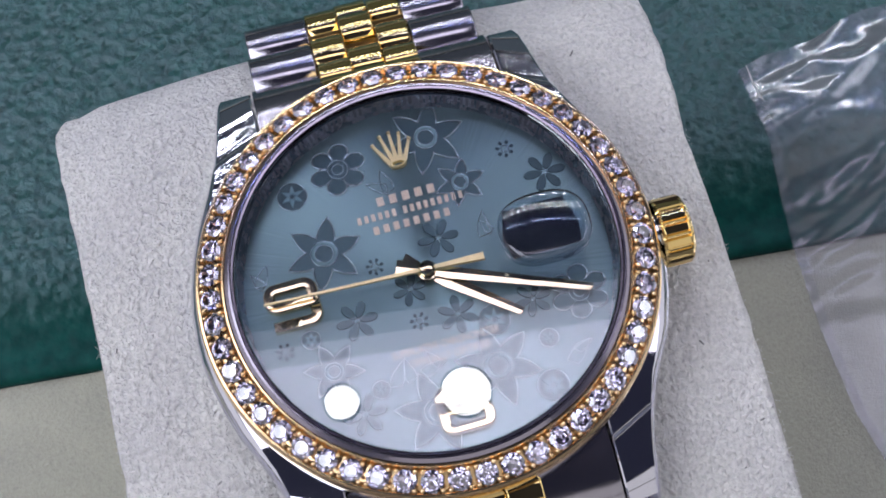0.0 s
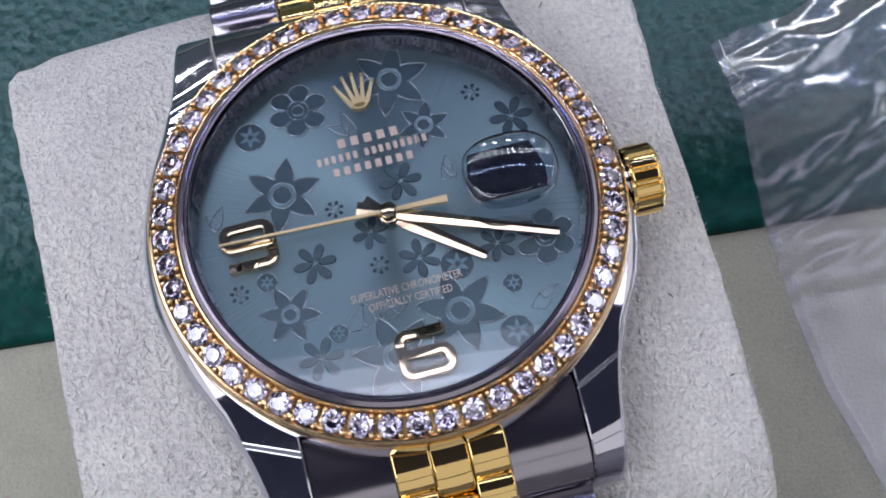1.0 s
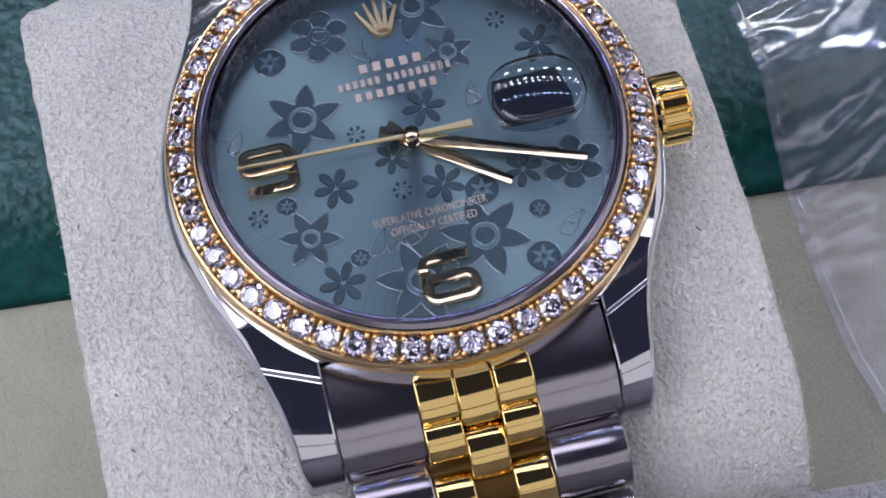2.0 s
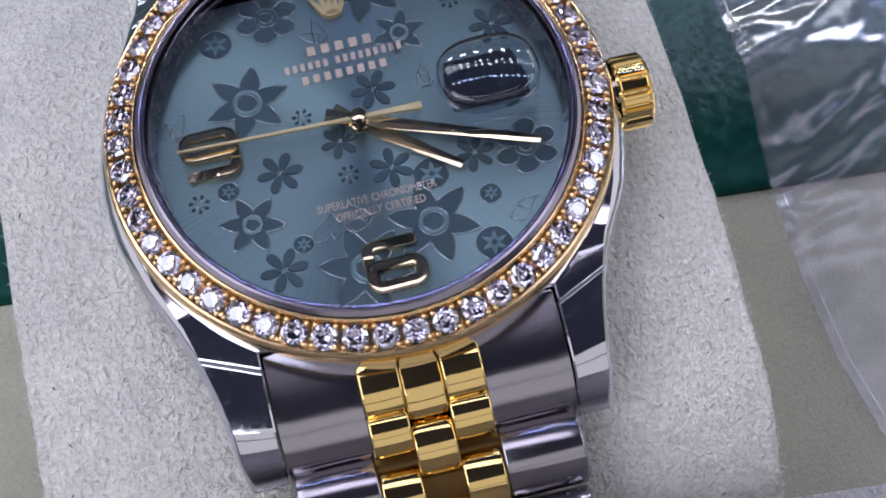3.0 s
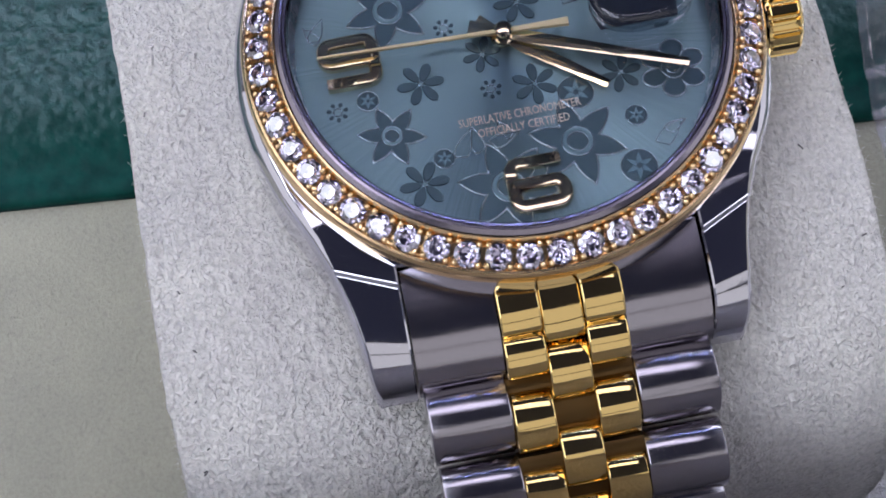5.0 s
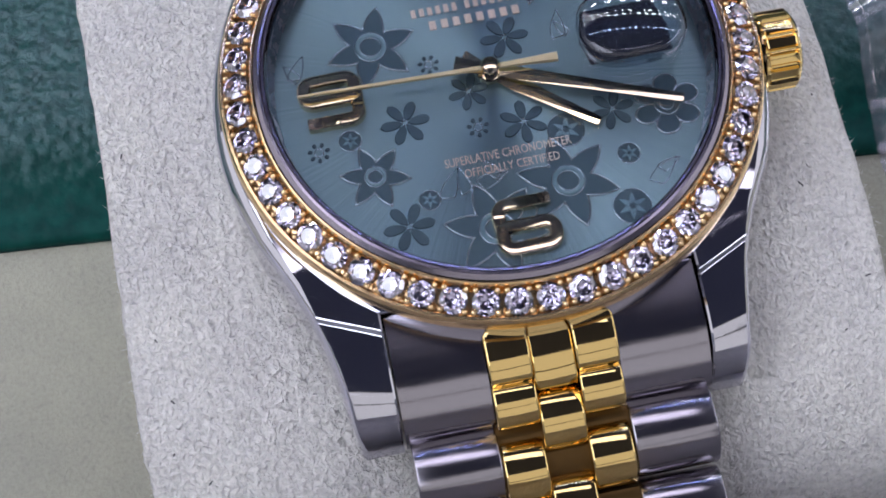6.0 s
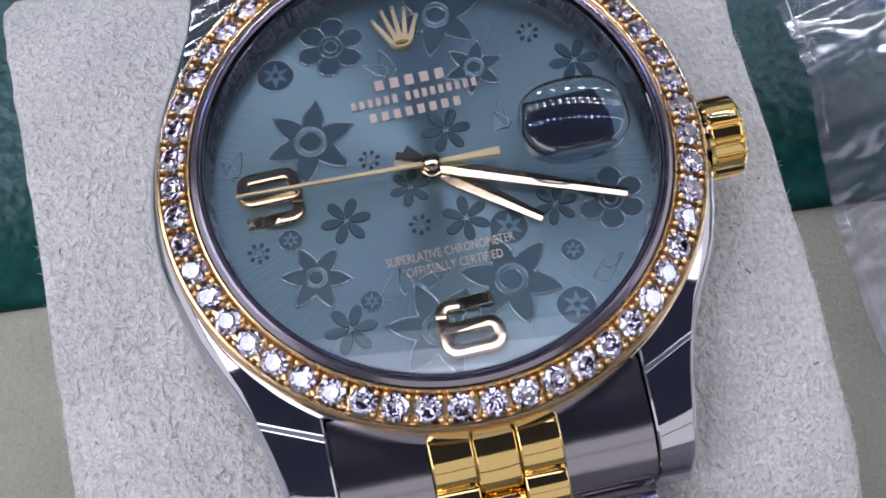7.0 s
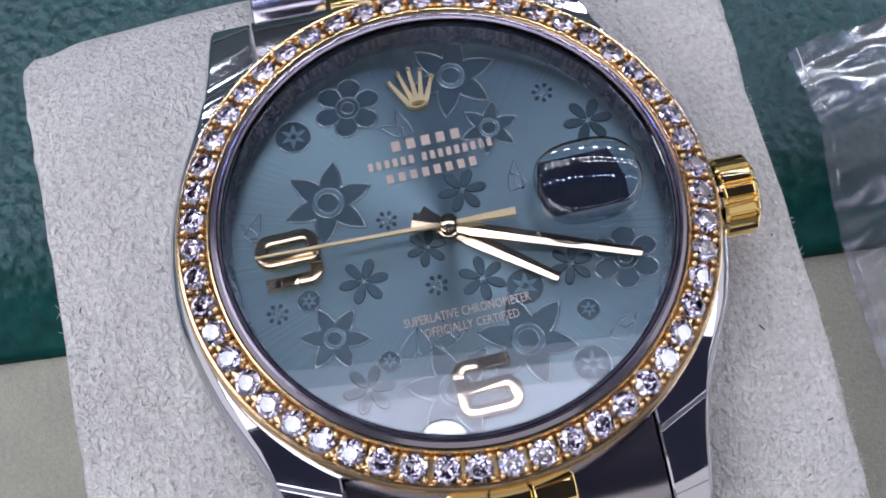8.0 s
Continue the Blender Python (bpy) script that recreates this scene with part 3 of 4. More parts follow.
def inner_ring():
    part("inner_ring", lathe([(1.398, -0.01), (1.400, 0.004), (1.455, 0.172), (1.475, 0.18)], 180), M_REHAUT, watch, "dark engraved inner steel ring")
    part("crystal_edge", lathe([(1.425, 0.17), (1.43, 0.215), (1.436, 0.24), (1.444, 0.25), (1.46, 0.252), (1.464, 0.243), (1.469, 0.252), (1.486, 0.249), (1.514, 0.226), (1.514, 0.12)], 180), M_EDGE, watch, "grey bevelled rim of the crystal")
    mark = None
    for k in range(60):
        a = radians(90 - 54 + 108 * (k + 0.5) / 60)
        if k % 6 == 5 or 27 <= k <= 32:
            continue
        m = Matrix.Rotation(a, 4, "Z") @ Matrix.Translation(Vector((1.427, 0, 0.098)) * CM) @ Matrix.Rotation(math.atan2(0.062, 0.19) + math.pi / 2, 4, "Y")
        if mark is None:
            mark = part("engraved_bar", box(-0.045, 0.045, -0.012, 0.012, -0.001, 0.002), M_ENGRAVED, watch.children[[c.name for c in watch.children].index("inner_ring")])
            mark.matrix_basis = m
        else:
            twin(mark, m)


def crystal():
    c = part("crystal", lathe([(0.01, 0.252), (1.43, 0.252), (1.434, 0.246), (1.43, 0.2), (0.01, 0.2)], 128), M_GLASS, watch, "clear flat sapphire crystal")
    c.visible_shadow = False
    # magnifying lens over three o'clock
    n, rings = 72, []
    bm = bmesh.new()
    R = 1.5
    lean = math.tan(radians(7.5))
    ax, ay, p = 0.345, 0.28, 2.7
    for s, z in ((1.0, 0.0), (1.0, 0.035), (0.985, 0.048), (0.95, None), (0.85, None), (0.7, None), (0.5, None), (0.25, None)):
        ring = []
        for k in range(n):
            a = 2 * math.pi * k / n
            x = ax * s * math.copysign(abs(math.cos(a)) ** (2 / p), math.cos(a))
            y = ay * s * math.copysign(abs(math.sin(a)) ** (2 / p), math.sin(a))
            dome = math.sqrt(R * R - min(x * x + y * y, R * R * 0.9)) - math.sqrt(R * R - 0.19)
            lift = 0 if z == 0.0 else lean * (ay - y)
            ring.append(bm.verts.new((x, y, z + lift if z is not None else 0.05 + max(0, dome) + lift)))
        rings.append(ring)
    for a, b in zip(rings, rings[1:]):
        for k in range(n):
            bm.faces.new((a[k], a[(k + 1) % n], b[(k + 1) % n], b[k])).smooth = True
    bm.faces.new(rings[0][::-1])
    top = bm.verts.new((0, 0, 0.05 + R - math.sqrt(R * R - 0.19) + lean * ay))
    for k in range(n):
        bm.faces.new((rings[-1][k], rings[-1][(k + 1) % n], top)).smooth = True
    sharpen(bm, 30)
    part("magnifier", bm, M_LENS, c, "rounded magnifying lens reflecting rows of lights", at=(0.92, 0.012, 0.2535), turn=0)


# ---- dial and its ornaments ----
def petal(cx, cy, a, r0, r1, w, pointed, n=9):
    """Outline of one petal from r0 to r1 at the angle a."""
    pts = []
    for side in (1, -1):
        for k in range(n):
            u = k / (n - 1) if side > 0 else 1 - k / (n - 1)
            if side < 0 and k in (0, n - 1):
                continue
            if pointed:
                h = w * math.sin(math.pi * (0.27 + 0.73 * u ** 0.9)) ** 1.1 if u < 1 else 0.0
                h = max(h, 0.0)
            else:
                h = w * math.sqrt(max(0.0, 1 - (2 * u - 1) ** 2)) * (0.75 + 0.35 * u)
            pts.append((r0 + (r1 - r0) * u, side * h))
    c, s = math.cos(radians(a)), math.sin(radians(a))
    return [(cx + x * c - y * s, cy + x * s + y * c) for x, y in pts]


def star(cx, cy, r, turn, petals=6, waist=0.4, blunt=2.0, n=8):
    """Outline of a whole flower with pointed petals that grow together at the waist."""
    pts = []
    wide = waist * math.tan(math.pi / petals)
    for k in range(petals):
        a = radians(turn) + 2 * math.pi * k / petals
        side = [(waist + (1 - waist) * j / n, wide * (1 - (j / n) ** blunt)) for j in range(n + 1)]
        for x, y in [(x, -y) for x, y in side[:-1]] + side[:0:-1]:
            pts.append((cx + r * (x * math.cos(a) - y * math.sin(a)), cy + r * (x * math.sin(a) + y * math.cos(a))))
    return pts


def rosette(cx, cy, r, turn, petals=6, waist=0.4, n=12):
    """Outline of a whole flower with round petals."""
    pts = []
    half = math.pi / petals
    reach, lobe = 0.66 * r, 0.34 * r
    for k in range(petals):
        a = radians(turn) + 2 * half * k
        pts.append((cx + waist * r * math.cos(a - half), cy + waist * r * math.sin(a - half)))
        for j in range(n + 1):
            b = a + radians(-118 + 236 * j / n)
            pts.append((cx + reach * math.cos(a) + lobe * math.cos(b) * 1.0, cy + reach * math.sin(a) + lobe * 0.86 * math.sin(b)))
    return pts


def clipped(pts):
    """Keeps an outline on the dial."""
    out = []
    for x, y in pts:
        d = math.hypot(x, y)
        k = min(1.0, 1.385 / d) if d else 1.0
        out.append((x * k, y * k))
    return out


def disc(cx, cy, r, n=24):
    return [(cx + r * math.cos(2 * math.pi * k / n), cy + r * math.sin(2 * math.pi * k / n)) for k in range(n)]


RIM = [(-0.0085, 0.001), (-0.006, 0.0095), (0.0, 0.014), (0.006, 0.0095), (0.0085, 0.001)]
FINE = [(-0.0045, 0.001), (0.0, 0.011), (0.0045, 0.001)]


def inside(x, y):
    return math.hypot(x, y) < 1.375


def flower(parent, name, shapes, rims, rim_section=FINE):
    shapes = [clipped(s) for s in shapes]
    f = part(name, plate(shapes, 0.001, 0.0075, 0.004, 0.006), M_FLOWER, parent)
    rims = [clipped(r) for r in rims]
    if rims:
        part(name + "_outline", sweep(rims, rim_section, True), M_RIM, parent)
    return f


def dial():
    d = part("dial", lathe([(1.402, -0.03), (1.402, 0.0), (0.001, 0.0)], 144), M_DIAL, watch, "sunray blue-grey dial with raised flowers")
    for x, y, r, turn, ring in ((-0.714, 0.379, 0.30, 72, 0.105), (0.312, -0.842, 0.325, -22, 0.105), (-0.868, -0.548, 0.225, 46, 0.07), (0.44, 0.66, 0.20, 11, 0.07), (-0.20, -1.06, 0.33, 43, 0.11), (0.285, 1.10, 0.31, 10, 0.095)):
        body = star(x, y, r, turn)
        flower(d, "pointed_flower", [body], [body], RIM)
        part("flower_ring", sweep([disc(x, y, ring * 0.83, 28)], [(-ring * 0.17, 0.007), (-ring * 0.17, 0.0105), (ring * 0.17, 0.0105), (ring * 0.17, 0.007)], True), M_RING, d)
        part("flower_ring_outline", sweep([disc(x, y, ring, 28), disc(x, y, ring * 0.66, 24)], [(u, z + 0.006) for u, z in FINE], True), M_RIM, d)
    for x, y, r, turn in ((-0.444, 1.03, 0.225, 75), (1.06, -0.45, 0.225, 20)):
        body = rosette(x, y, r, turn)
        flower(d, "round_flower", [body], [body], RIM)
        part("flower_ring_outline", sweep([disc(x, y, r * 0.35, 24), disc(x, y, r * 0.2, 20)], [(u, z + 0.006) for u, z in FINE], True), M_RIM, d)
    for x, y, r, turn in ((0.155, 0.261, 0.165, 60), (1.09, 0.56, 0.17, 60), (-0.607, -0.212, 0.165, 62), (-0.73, -0.93, 0.17, 62), (0.135, -0.37, 0.16, 90), (0.71, -0.41, 0.15, 70), (-0.16, -0.08, 0.14, 70)):
        ps = [petal(x, y, turn + 60 * k, r * 0.1, r, r * 0.23, False) for k in range(6)]
        flower(d, "small_flower", ps, [])
        part("flower_eye", sweep([disc(x, y, r * 0.11, 12)], FINE, True), M_RIM, d)
    for x, y, r in ((-0.84, 0.907, 0.115), (-0.975, -0.262, 0.072), (-0.566, -0.779, 0.068), (0.735, -0.738, 0.072), (0.385, -0.49, 0.118), (0.662, -1.098, 0.12)):
        st = [petal(x, y, 20 + 60 * k, r * 0.1, r * 0.8, r * 0.16, True, 5) for k in range(6)]
        part("wheel_disc", plate([disc(x, y, r, 28)], 0.001, 0.005, 0, 0.004), M_FLOWER, d)
        part("wheel_outline", sweep([disc(x, y, r, 28)], FINE, True), M_RIM, d)
        part("wheel_star", plate(st, 0.005, 0.01, 0, 0.003), M_RING, d)
    for x, y, r in ((-0.37, 0.17, 0.072), (0.85, 0.834, 0.075), (-0.157, -0.345, 0.075), (-1.185, -0.3, 0.075)):
        ps = [petal(x, y, 10 + 51.4 * k, r * 0.5, r, r * 0.2, False, 6) for k in range(7)]
        part("blossom", plate(ps, 0.001, 0.008, 0, 0.003), M_FLOWER, d)
        part("blossom_ring", sweep([disc(x, y, r * 0.38, 16)], FINE, True), M_RIM, d)
    for x, y, ln, turn in ((-0.117, 0.83, 0.11, 100), (-0.19, 0.80, 0.09, 150), (0.515, 0.28, 0.11, 80), (0.53, 0.25, 0.07, 120), (-1.21, 0.33, 0.1, 60), (-1.26, 0.3, 0.08, 120), (-0.41, -0.70, 0.115, 60), (-0.335, -0.69, 0.1, 95), (-0.145, -0.72, 0.105, 15), (-0.14, -0.65, 0.08, 120), (0.93, -0.90, 0.12, 40), (0.97, -0.86, 0.08, 20)):
        lf = petal(x - ln * math.cos(radians(turn)), y - ln * math.sin(radians(turn)), turn, 0, 2 * ln, ln * 0.42, True)
        if all(inside(*p) for p in lf):
            part("leaf", sweep([lf], FINE, True), M_RIM, d)
    # oversized dark plate: stands in for the magnified date window and dark reflections
    part("date_window", plate([[(0.66, -0.07), (1.2, -0.07), (1.22, 0.1), (1.16, 0.33), (0.68, 0.33), (0.62, 0.1)]], 0.001, 0.006), M_NAVY, d, "dark plate added under the magnifier to darken it")
    return d


def figure(dial_ob):
    """The raised gold six, and the same turned over for the nine."""
    w, h, r = 0.165, 0.152, 0.06
    loop = arc(-w + r, -h + r, r, 180, 270, 6) + arc(w - r, -h + r, r, 270, 360, 6) + arc(w - r, -r, r, 0, 90, 6) + arc(-w + 0.02, -0.02, 0.02, 90, 180, 3)
    upper = [(w + 0.01, h - 0.005), (-w + r, h)] + arc(-w + r, h - r, r, 90, 180, 6)[1:] + [(-w, -0.03)]
    sec = [(-0.046, 0.0), (-0.045, 0.034), (-0.041, 0.047), (-0.032, 0.056), (-0.031, 0.0562), (0.031, 0.0562), (0.032, 0.056), (0.041, 0.047), (0.045, 0.034), (0.046, 0.0)]
    bm = merged(sweep([loop], sec, True), sweep([upper], [(u * 0.99, z * 0.97) for u, z in sec]))
    six = part("numeral_six", bm, M_HAND, dial_ob, "raised polished gold numeral six", at=(-0.012, -1.085, 0.001))
    nine = twin(six, Matrix.Translation(Vector((-1.04, 0.035, 0.001)) * CM) @ Matrix.Rotation(math.pi, 4, "Z"))
    nine.name = "numeral_nine"
    nine["label"] = "raised polished gold numeral nine"


def print_line(text, x0, x1, y, height, parent):
    cu = bpy.data.curves.new("print", "FONT")
    cu.body, cu.size, cu.extrude, cu.resolution_u = text, 1.0, 0.0, 2
    ob = bpy.data.objects.new("print", cu)
    scene.collection.objects.link(ob)
    bpy.context.view_layer.update()
    me = bpy.data.meshes.new_from_object(ob.evaluated_get(bpy.context.evaluated_depsgraph_get()))
    bpy.data.objects.remove(ob)
    xs, ys = [v.co.x for v in me.vertices], [v.co.y for v in me.vertices]
    kx, ky = (x1 - x0) / (max(xs) - min(xs)), height / (max(ys) - min(ys))
    for v in me.vertices:
        v.co = Vector((x0 + (v.co.x - min(xs)) * kx, y + (v.co.y - min(ys)) * ky, 0.012)) * CM
    me.materials.append(M_PRINT)
    o = new("printed_line", me)
    o.parent = parent
    return o


def emblem_and_print(d):
    print_line("SUPERLATIVE CHRONOMETER", -0.424, 0.398, -0.592, 0.062, d)
    print_line("OFFICIALLY CERTIFIED", -0.314, 0.302, -0.685, 0.06, d)
    # maker's lines as plain bars, one pair for each sign
    for x0, x1, y, h, words in ((-0.235, 0.268, 0.628, 0.092, (5,)), (-0.412, 0.446, 0.522, 0.075, (6, 9)), (-0.315, 0.322, 0.408, 0.082, (8,))):
        n = sum(words) + 0.6 * (len(words) - 1)
        step = (x1 - x0) / n
        bars, k = [], 0.0
        for word in words:
            for j in range(word):
                a = x0 + (k + j + 0.12) * step
                b = a + step * 0.56
                bars.append([(a, y + h * 0.1), (b, y + h * 0.1), (b, y + h * 0.88), (a, y + h * 0.88)])
            k += word + 0.6
        part("print_bar", plate(bars, 0.002, 0.011, 0, 0.0), M_PRINT, d, "pale gold printed bars")
    # applied gold emblem: five tapering bars over an oval
    em = [(-0.135, 1.135), (-0.065, 1.195), (0.012, 1.212), (0.088, 1.187), (0.155, 1.122)]
    base = [(-0.035, 0.945), (-0.01, 0.962), (0.018, 0.966), (0.046, 0.962), (0.072, 0.945)]
    bm = bmesh.new()
    for (tx, ty), (bx, by) in zip(em, base):
        dx, dy = tx - bx, ty - by
        ln = math.hypot(dx, dy)
        nx, ny = -dy / ln, dx / ln
        low = [(bx - nx * 0.019, by - ny * 0.019), (bx + nx * 0.019, by + ny * 0.019), (tx + nx * 0.01, ty + ny * 0.01), (tx - nx * 0.01, ty - ny * 0.01)]
        bm = merged(bm, plate([low], 0.002, 0.032, 0, 0.005))
        ball = bmesh.new()
        bmesh.ops.create_uvsphere(ball, u_segments=10, v_segments=6, radius=0.017, matrix=Matrix.Translation((tx, ty, 0.025)))
        for f in ball.faces:
            f.smooth = True
        bm = merged(bm, ball)
    oval = [(0.02 + 0.055 * math.cos(a), 0.94 + 0.026 * math.sin(a)) for a in [2 * math.pi * k / 20 for k in range(20)]]
    bm = merged(bm, sweep([oval], [(-0.014, 0.002), (-0.01, 0.03), (0.0, 0.038), (0.01, 0.03), (0.014, 0.002)], True))
    part("emblem", bm, M_SATIN, d, "small applied gold emblem of five bars")


def dial_pointers():
    def baton(name, length, tail, w0, w1, z, angle, label):
        hw, tw = w0 / 2, w1 / 2
        rings = []
        for x, h in ((-tail, hw * 1.25), (-tail * 0.25, hw * 0.8), (0.07, hw * 0.8), (0.16, hw), (length - 0.02, tw), (length, tw * 0.9)):
            rings.append([(x, -h, z), (x, -h, z + 0.014), (x, 0, z + 0.0173), (x, h, z + 0.014), (x, h, z)])
        part(name, block(rings), M_HAND, watch, label, turn=angle)

    baton("hour_hand", 0.785, 0.21, 0.11, 0.062, 0.045, -39.8, "short polished gold hour hand")
    baton("minute_hand", 1.25, 0.235, 0.095, 0.06, 0.08, -22.2, "long polished gold minute hand")
    rings = []
    for x, h in ((-0.44, 0.036), (-0.1, 0.021), (0.0, 0.02), (0.2, 0.018), (1.25, 0.01)):
        rings.append([(x, -h, 0.122), (x, -h * 0.7, 0.136), (x, h * 0.7, 0.136), (x, h, 0.122)])
    part("second_hand", block(rings), M_SATIN, watch, "thin gold second hand with a counterweight", turn=177.4)
    part("hub", lathe([(0.085, 0.04), (0.085, 0.075), (0.075, 0.085), (0.06, 0.087), (0.058, 0.12), (0.062, 0.15), (0.05, 0.17), (0.02, 0.178), (0.001, 0.178)], 32), M_HAND, watch, "round gold hub of the pointers")


def crown():
    """Fluted winding crown on the flank."""
    bm = bmesh.new()
    n = 30
    rings = []
    for x, r, deep in ((0.0, 0.22, 0), (0.0, 0.255, 0.0), (0.02, 0.27, 0.3), (0.035, 0.272, 1), (0.205, 0.272, 1), (0.22, 0.268, 0.4), (0.232, 0.254, 0), (0.255, 0.22, 0), (0.265, 0.14, 0)):
        ring = []
        for k in range(n * 6):
            a = 2 * math.pi * k / (n * 6)
            rr = r - 0.034 * deep * (max(0.0, math.cos(a * 15)) ** 0.5 if math.cos(a * 15) > 0 else 0)
            ring.append(bm.verts.new((x, rr * math.cos(a), rr * math.sin(a))))
        rings.append(ring)
    for a, b in zip(rings, rings[1:]):
        m = len(a)
        for k in range(m):
            bm.faces.new((a[k], a[(k + 1) % m], b[(k + 1) % m], b[k])).smooth = True
    bm.faces.new(rings[-1])
    bmesh.ops.recalc_face_normals(bm, faces=bm.faces)
    sharpen(bm, 35)
    c = part("winding_crown", bm, M_GOLD, watch, "fluted yellow gold winding crown", at=(1.81, -0.05, -0.28))
    tube = bmesh.new()
    bmesh.ops.create_cone(tube, cap_ends=True, segments=32, radius1=0.2, radius2=0.2, depth=0.1, matrix=Matrix.Translation((0.0, 0, 0)) @ Matrix.Rotation(math.pi / 2, 4, "Y"))
    part("crown_tube", tube, M_STEEL, c)


# ---- bracelet ----
TRACK = [(1.50, -0.095), (1.64, -0.115), (1.85, -0.165), (2.0, -0.245), (2.15, -0.37), (2.3, -0.50), (2.47, -0.62), (2.72, -0.76), (2.95, -0.95), (3.12, -1.18), (3.22, -1.5), (3.27, -1.9), (3.27, -2.4), (3.22, -2.9)]


def along(s):
    """Point and slope of the bracelet's crest at the distance s from the case."""
    for (y0, z0), (y1, z1) in zip(TRACK, TRACK[1:]):
        d = math.hypot(y1 - y0, z1 - z0)
        if s <= d or (y1, z1) == TRACK[-1]:
            return y0 + (y1 - y0) * s / d, z0 + (z1 - z0) * s / d, math.atan2(z1 - z0, y1 - y0)
        s -= d


def pose_at(s, side, span=0.2):
    """Pose of a link centred at s: x across, y outwards along the bracelet, z up from it."""
    y0, z0, _ = along(s - span)
    y1, z1, _ = along(s + span)
    ym, zm, _ = along(s)
    a = math.atan2(z1 - z0, y1 - y0)
    m = Matrix.Translation(Vector((0, ym, zm)) * CM) @ Matrix.Rotation(a, 4, "X")
    return m if side > 0 else Matrix.Rotation(math.pi, 4, "Z") @ m


def link_mesh(x0, x1, length, thick, crown_h, bevel=0.012):
    """One rounded link: an arched section run across x, with softened ends."""
    half = length / 2
    sec = []
    for k in range(13):
        u = -1 + 2 * k / 12
        sec.append((u * half, -crown_h * (abs(u) ** 2.1)))
    prof = [(-half * 0.94, -thick)] + [(-half, -crown_h - 0.03)] + sec[1:-1] + [(half, -crown_h - 0.03), (half * 0.94, -thick)]
    rings = []
    cy, cz = 0.0, -thick / 2
    for x, k in ((x0, 0.93), (x0 + bevel * 0.4, 0.98), (x0 + bevel, 1.0), (x1 - bevel, 1.0), (x1 - bevel * 0.4, 0.98), (x1, 0.93)):
        rings.append([(x, cy + (y - cy) * k, cz + (z - cz) * k) for y, z in prof])
    bm = block(rings, True)
    sharpen(bm, 38)
    return bm


def bracelet():
    pitch = 0.585
    for side in (-1, 1):
        # end link between the lugs, following the arc of the bezel
        for x0, x1 in ((-0.985, -0.415), (0.415, 0.985)):
            rings = []
            n = 18
            for k in range(7):
                x = x0 + (x1 - x0) * k / 6
                start = math.sqrt(1.735**2 - x * x)
                top, low = [], []
                for j in range(n + 1):
                    u = j / n
                    y = start + (2.14 - start) * u
                    z = -0.175 - 0.16 * (y - 1.45) - 0.24 * max(0.0, (y - 1.55) / 0.59) ** 4
                    top.append((x, y, z))
                    low.append((x, y, -0.72))
                ring = top + low[::-1]
                rings.append([(px, side * py, pz) for px, py, pz in ring])
            bm = block(rings, True)
            sharpen(bm, 35)
            part("end_link", bm, M_BRUSHED, watch, "brushed steel end link")
        # near-black block under the end links; the gap's shade is its colour
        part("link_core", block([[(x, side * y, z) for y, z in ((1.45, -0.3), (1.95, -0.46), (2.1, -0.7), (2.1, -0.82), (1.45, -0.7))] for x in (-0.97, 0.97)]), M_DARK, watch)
        firsts = {}

        def put(name, key, bm_args, s, mat, label=""):
            if key in firsts:
                return twin(firsts[key], pose_at(s, side))
            o = part(name, link_mesh(*bm_args), mat, watch, label)
            o.matrix_basis = pose_at(s, side)
            firsts[key] = o
            return o

        # gold pieces of the end link
        for x0, x1 in ((-0.41, -0.14), (0.14, 0.41)):
            put("gold_link", ("g", x0), (x0, x1, 0.40, 0.24, 0.06), 0.33, M_GOLD, "polished yellow gold centre link")
            put("gold_link", ("h", x0), (x0, x1, 0.32, 0.22, 0.065), 0.70, M_GOLD, "polished yellow gold centre link")
        put("gold_link", "c0", (-0.136, 0.136, 0.50, 0.26, 0.06), 0.35, M_GOLD, "polished yellow gold centre link").matrix_basis @= Matrix.Translation((0, 0, -0.035 * CM))
        s = 1.1
        for row in range(6):
            k = 0.985 - 0.012 * row
            for x0, x1 in ((-0.98 * k, -0.43 * k), (0.43 * k, 0.98 * k)):
                put("steel_link", ("s", row, x0), (x0, x1, 0.53, 0.25, 0.15), s + pitch * row, M_BRUSHED, "brushed steel outer bracelet link")
            for x0, x1 in ((-0.415, -0.142), (0.142, 0.415)):
                put("gold_link", ("o", x0), (x0, x1, 0.44, 0.22, 0.105), s + pitch * row + 0.06, M_GOLD, "polished yellow gold centre link")
            put("gold_link", "m", (-0.138, 0.138, 0.44, 0.22, 0.105), s + pitch * (row - 0.5) + 0.06, M_GOLD, "polished yellow gold centre link")
            # backing plate that carries the painted shade of the gaps
            put("link_pin", "p", (-0.93, 0.93, 0.50, 0.16, 0.02), s + pitch * row, M_GAP)
    for o in list(watch.children):
        if o.name.startswith("link_pin"):
            o.matrix_basis = o.matrix_basis @ Matrix.Translation((0, 0, -0.12 * CM))


case()
bezel()
inner_ring()
crystal()
face = dial()
figure(face)
emblem_and_print(face)
dial_pointers()
crown()
bracelet()
# the dial sits turned by a hair in its case
for piece in watch.children:
    if piece.name.split(".")[0] in ("lug", "end_link", "link_core", "gold_link", "steel_link", "link_pin", "winding_crown"):
        piece.matrix_basis = Matrix.Rotation(radians(-1.0), 4, "Z") @ piece.matrix_basis


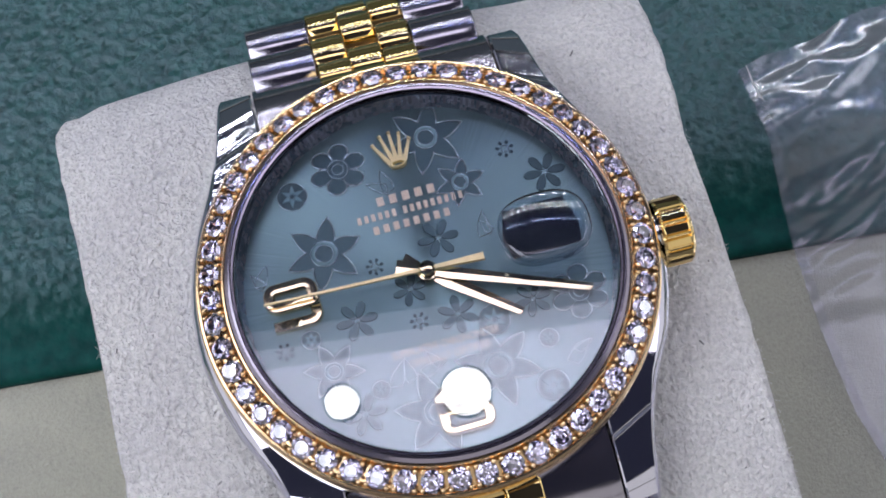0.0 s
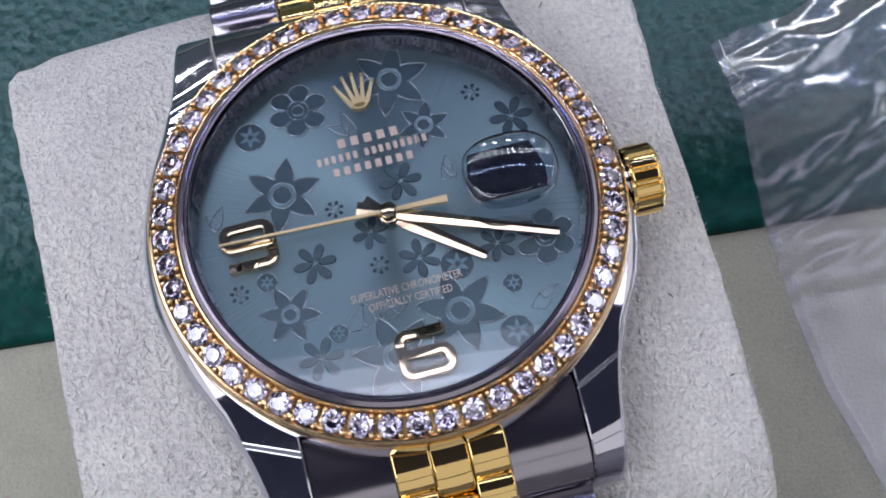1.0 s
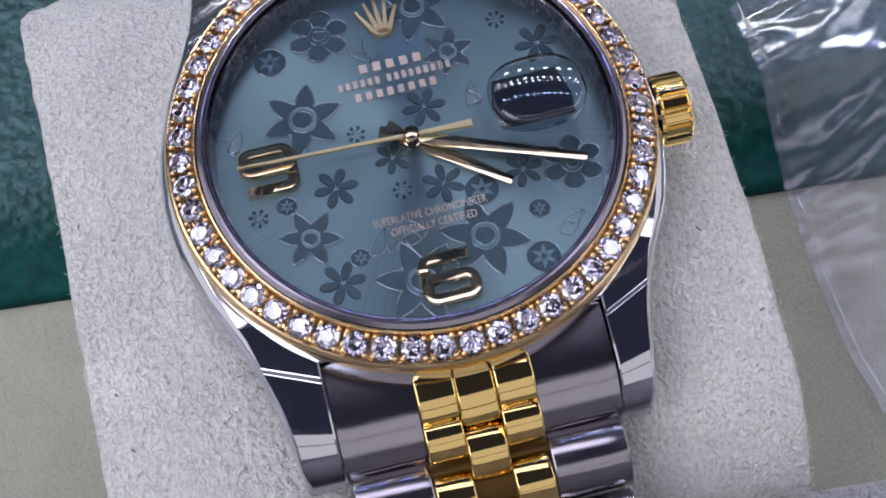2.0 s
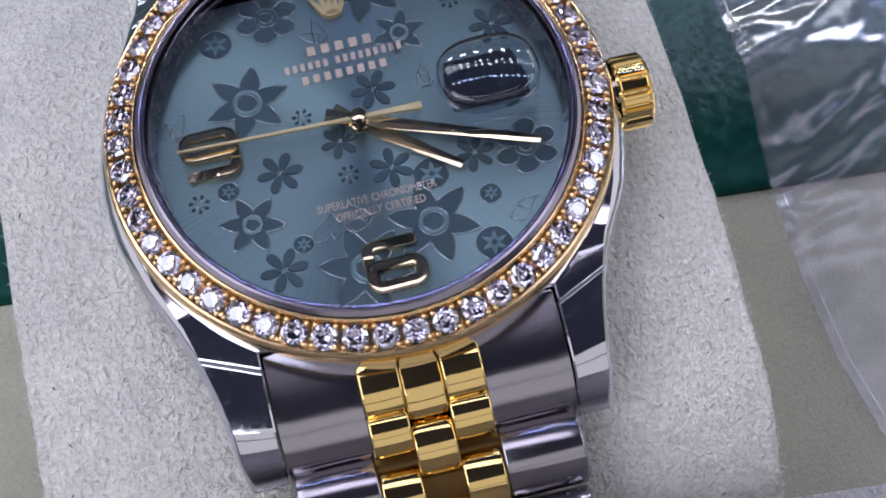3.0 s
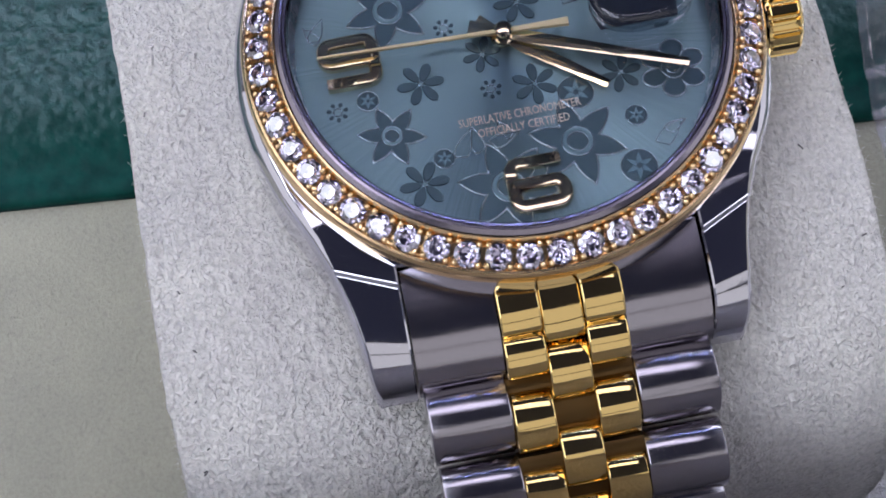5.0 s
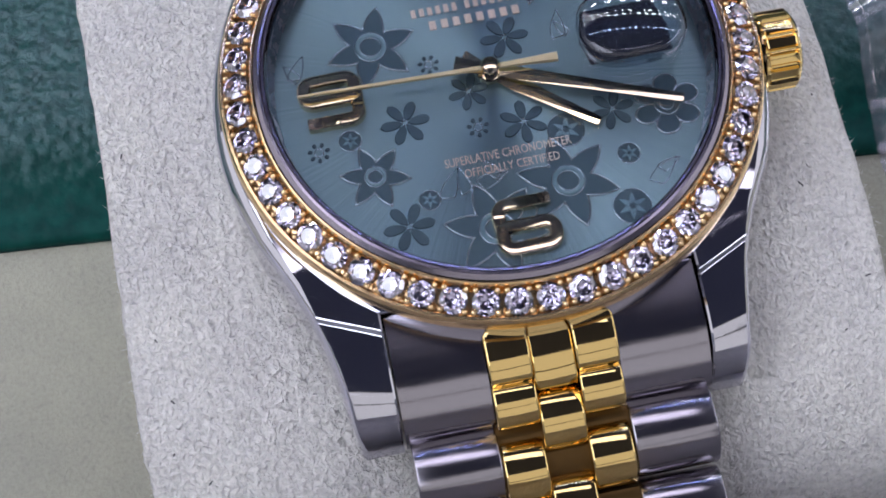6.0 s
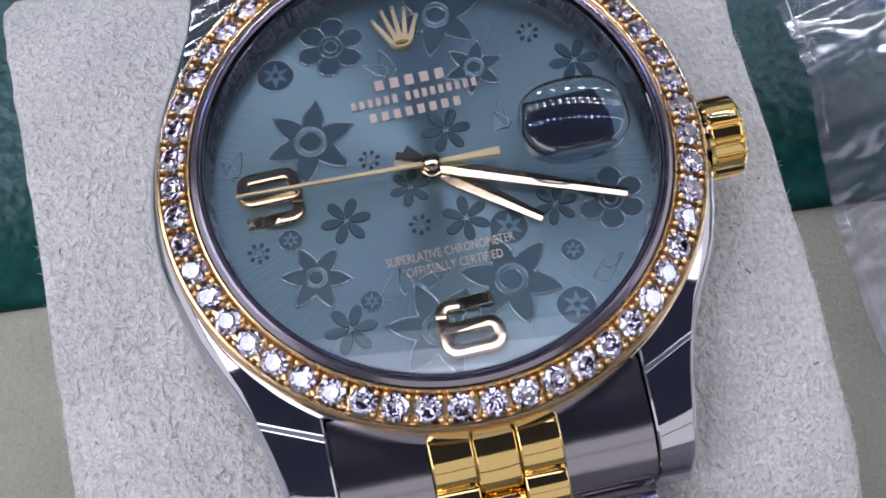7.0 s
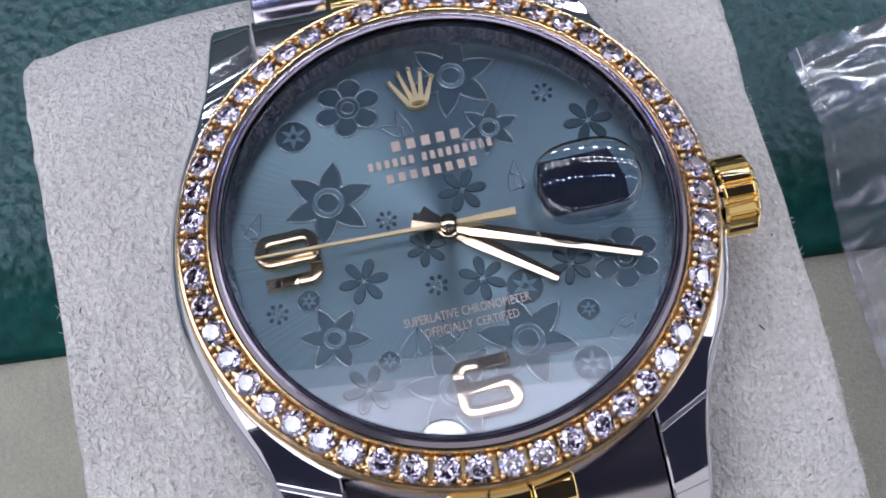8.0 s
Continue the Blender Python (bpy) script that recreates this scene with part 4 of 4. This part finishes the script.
# ---- plastic bag ----
def bag_height(x, y, u, v, layer):
    """Rest height of the film over leather and tray, with long creases."""
    run, across = 0.93 * x + 0.36 * y, 0.93 * y - 0.36 * x
    fold = noise.noise(Vector((run * 0.3, across * 1.1, 2.0)))
    crease = 1 - abs(noise.noise(Vector((run * 0.55, across * 2.4, 7.0)))) * 2.2
    small = 1 - abs(noise.noise(Vector((run * 1.6, across * 4.5, 3.0)))) * 2.0
    rough = 0.04 + 0.96 * (1 - min(1, max(0.0, (v - 0.36) / 0.12)))
    front = y + 0.1 * x - 1.39
    rest = 0.02 + 0.46 * max(0.0, min(1.0, (front + 0.2) / 1.3))
    edge = min(1, u * 10) * min(1, v * 10)
    z = rest + 0.06 + 0.05 * layer * edge + rough * (0.10 * fold + 0.13 * crease * (0.4 + 0.6 * edge) + 0.04 * small)
    return max(z, rest + 0.012)


def bag_point(u, v):
    x = 4.06 + 7 * u + 1.05 * max(0, v - 0.62) + 0.025 * math.sin(v * 11)
    y = 2.88 - 6.2 * v + 1.3 * u * (1 - v) + 0.03 * math.sin(u * 40) * (1 - v)
    return x, y


def plastic_bag():
    """A crumpled clear bag, two layers of film, lying across the leather and the tray."""
    bag = tagged(new("plastic_bag"), "crumpled clear plastic bag lying over the leather and the tray", "plastic bag")
    nu, nv = 110, 110
    for layer in (0, 1):
        bm = bmesh.new()
        rows = []
        for j in range(nv + 1):
            row = []
            for k in range(nu + 1):
                u, v = (k / nu) ** 1.3, j / nv
                x, y = bag_point(u, v)
                row.append(bm.verts.new((x, y, bag_height(x, y, u, v, layer))))
            rows.append(row)
        for a, b in zip(rows, rows[1:]):
            for k in range(nu):
                bm.faces.new((a[k], a[k + 1], b[k + 1], b[k])).smooth = True
        o = part("film", bm, M_FILM, bag)
        o.visible_shadow = False
    bm = bmesh.new()
    rows = []
    for j in range(nv + 1):
        v = j / nv
        row = []
        for u, lift in ((-0.002, 0.0), (0.004, 0.012), (0.011, 0.012), (0.014, 0.0)):
            x, y = bag_point(max(u, 0), v)
            row.append(bm.verts.new((x + min(u, 0) * 7, y, bag_height(x, y, max(u, 0), v, 0) + lift + 0.004)))
        rows.append(row)
    for a, b in zip(rows, rows[1:]):
        for k in range(3):
            bm.faces.new((a[k], a[k + 1], b[k + 1], b[k])).smooth = True
    seal = part("seal_edge", bm, M_SEAL, bag, "hazy sealed edge of the bag")
    seal.visible_shadow = False


plastic_bag()
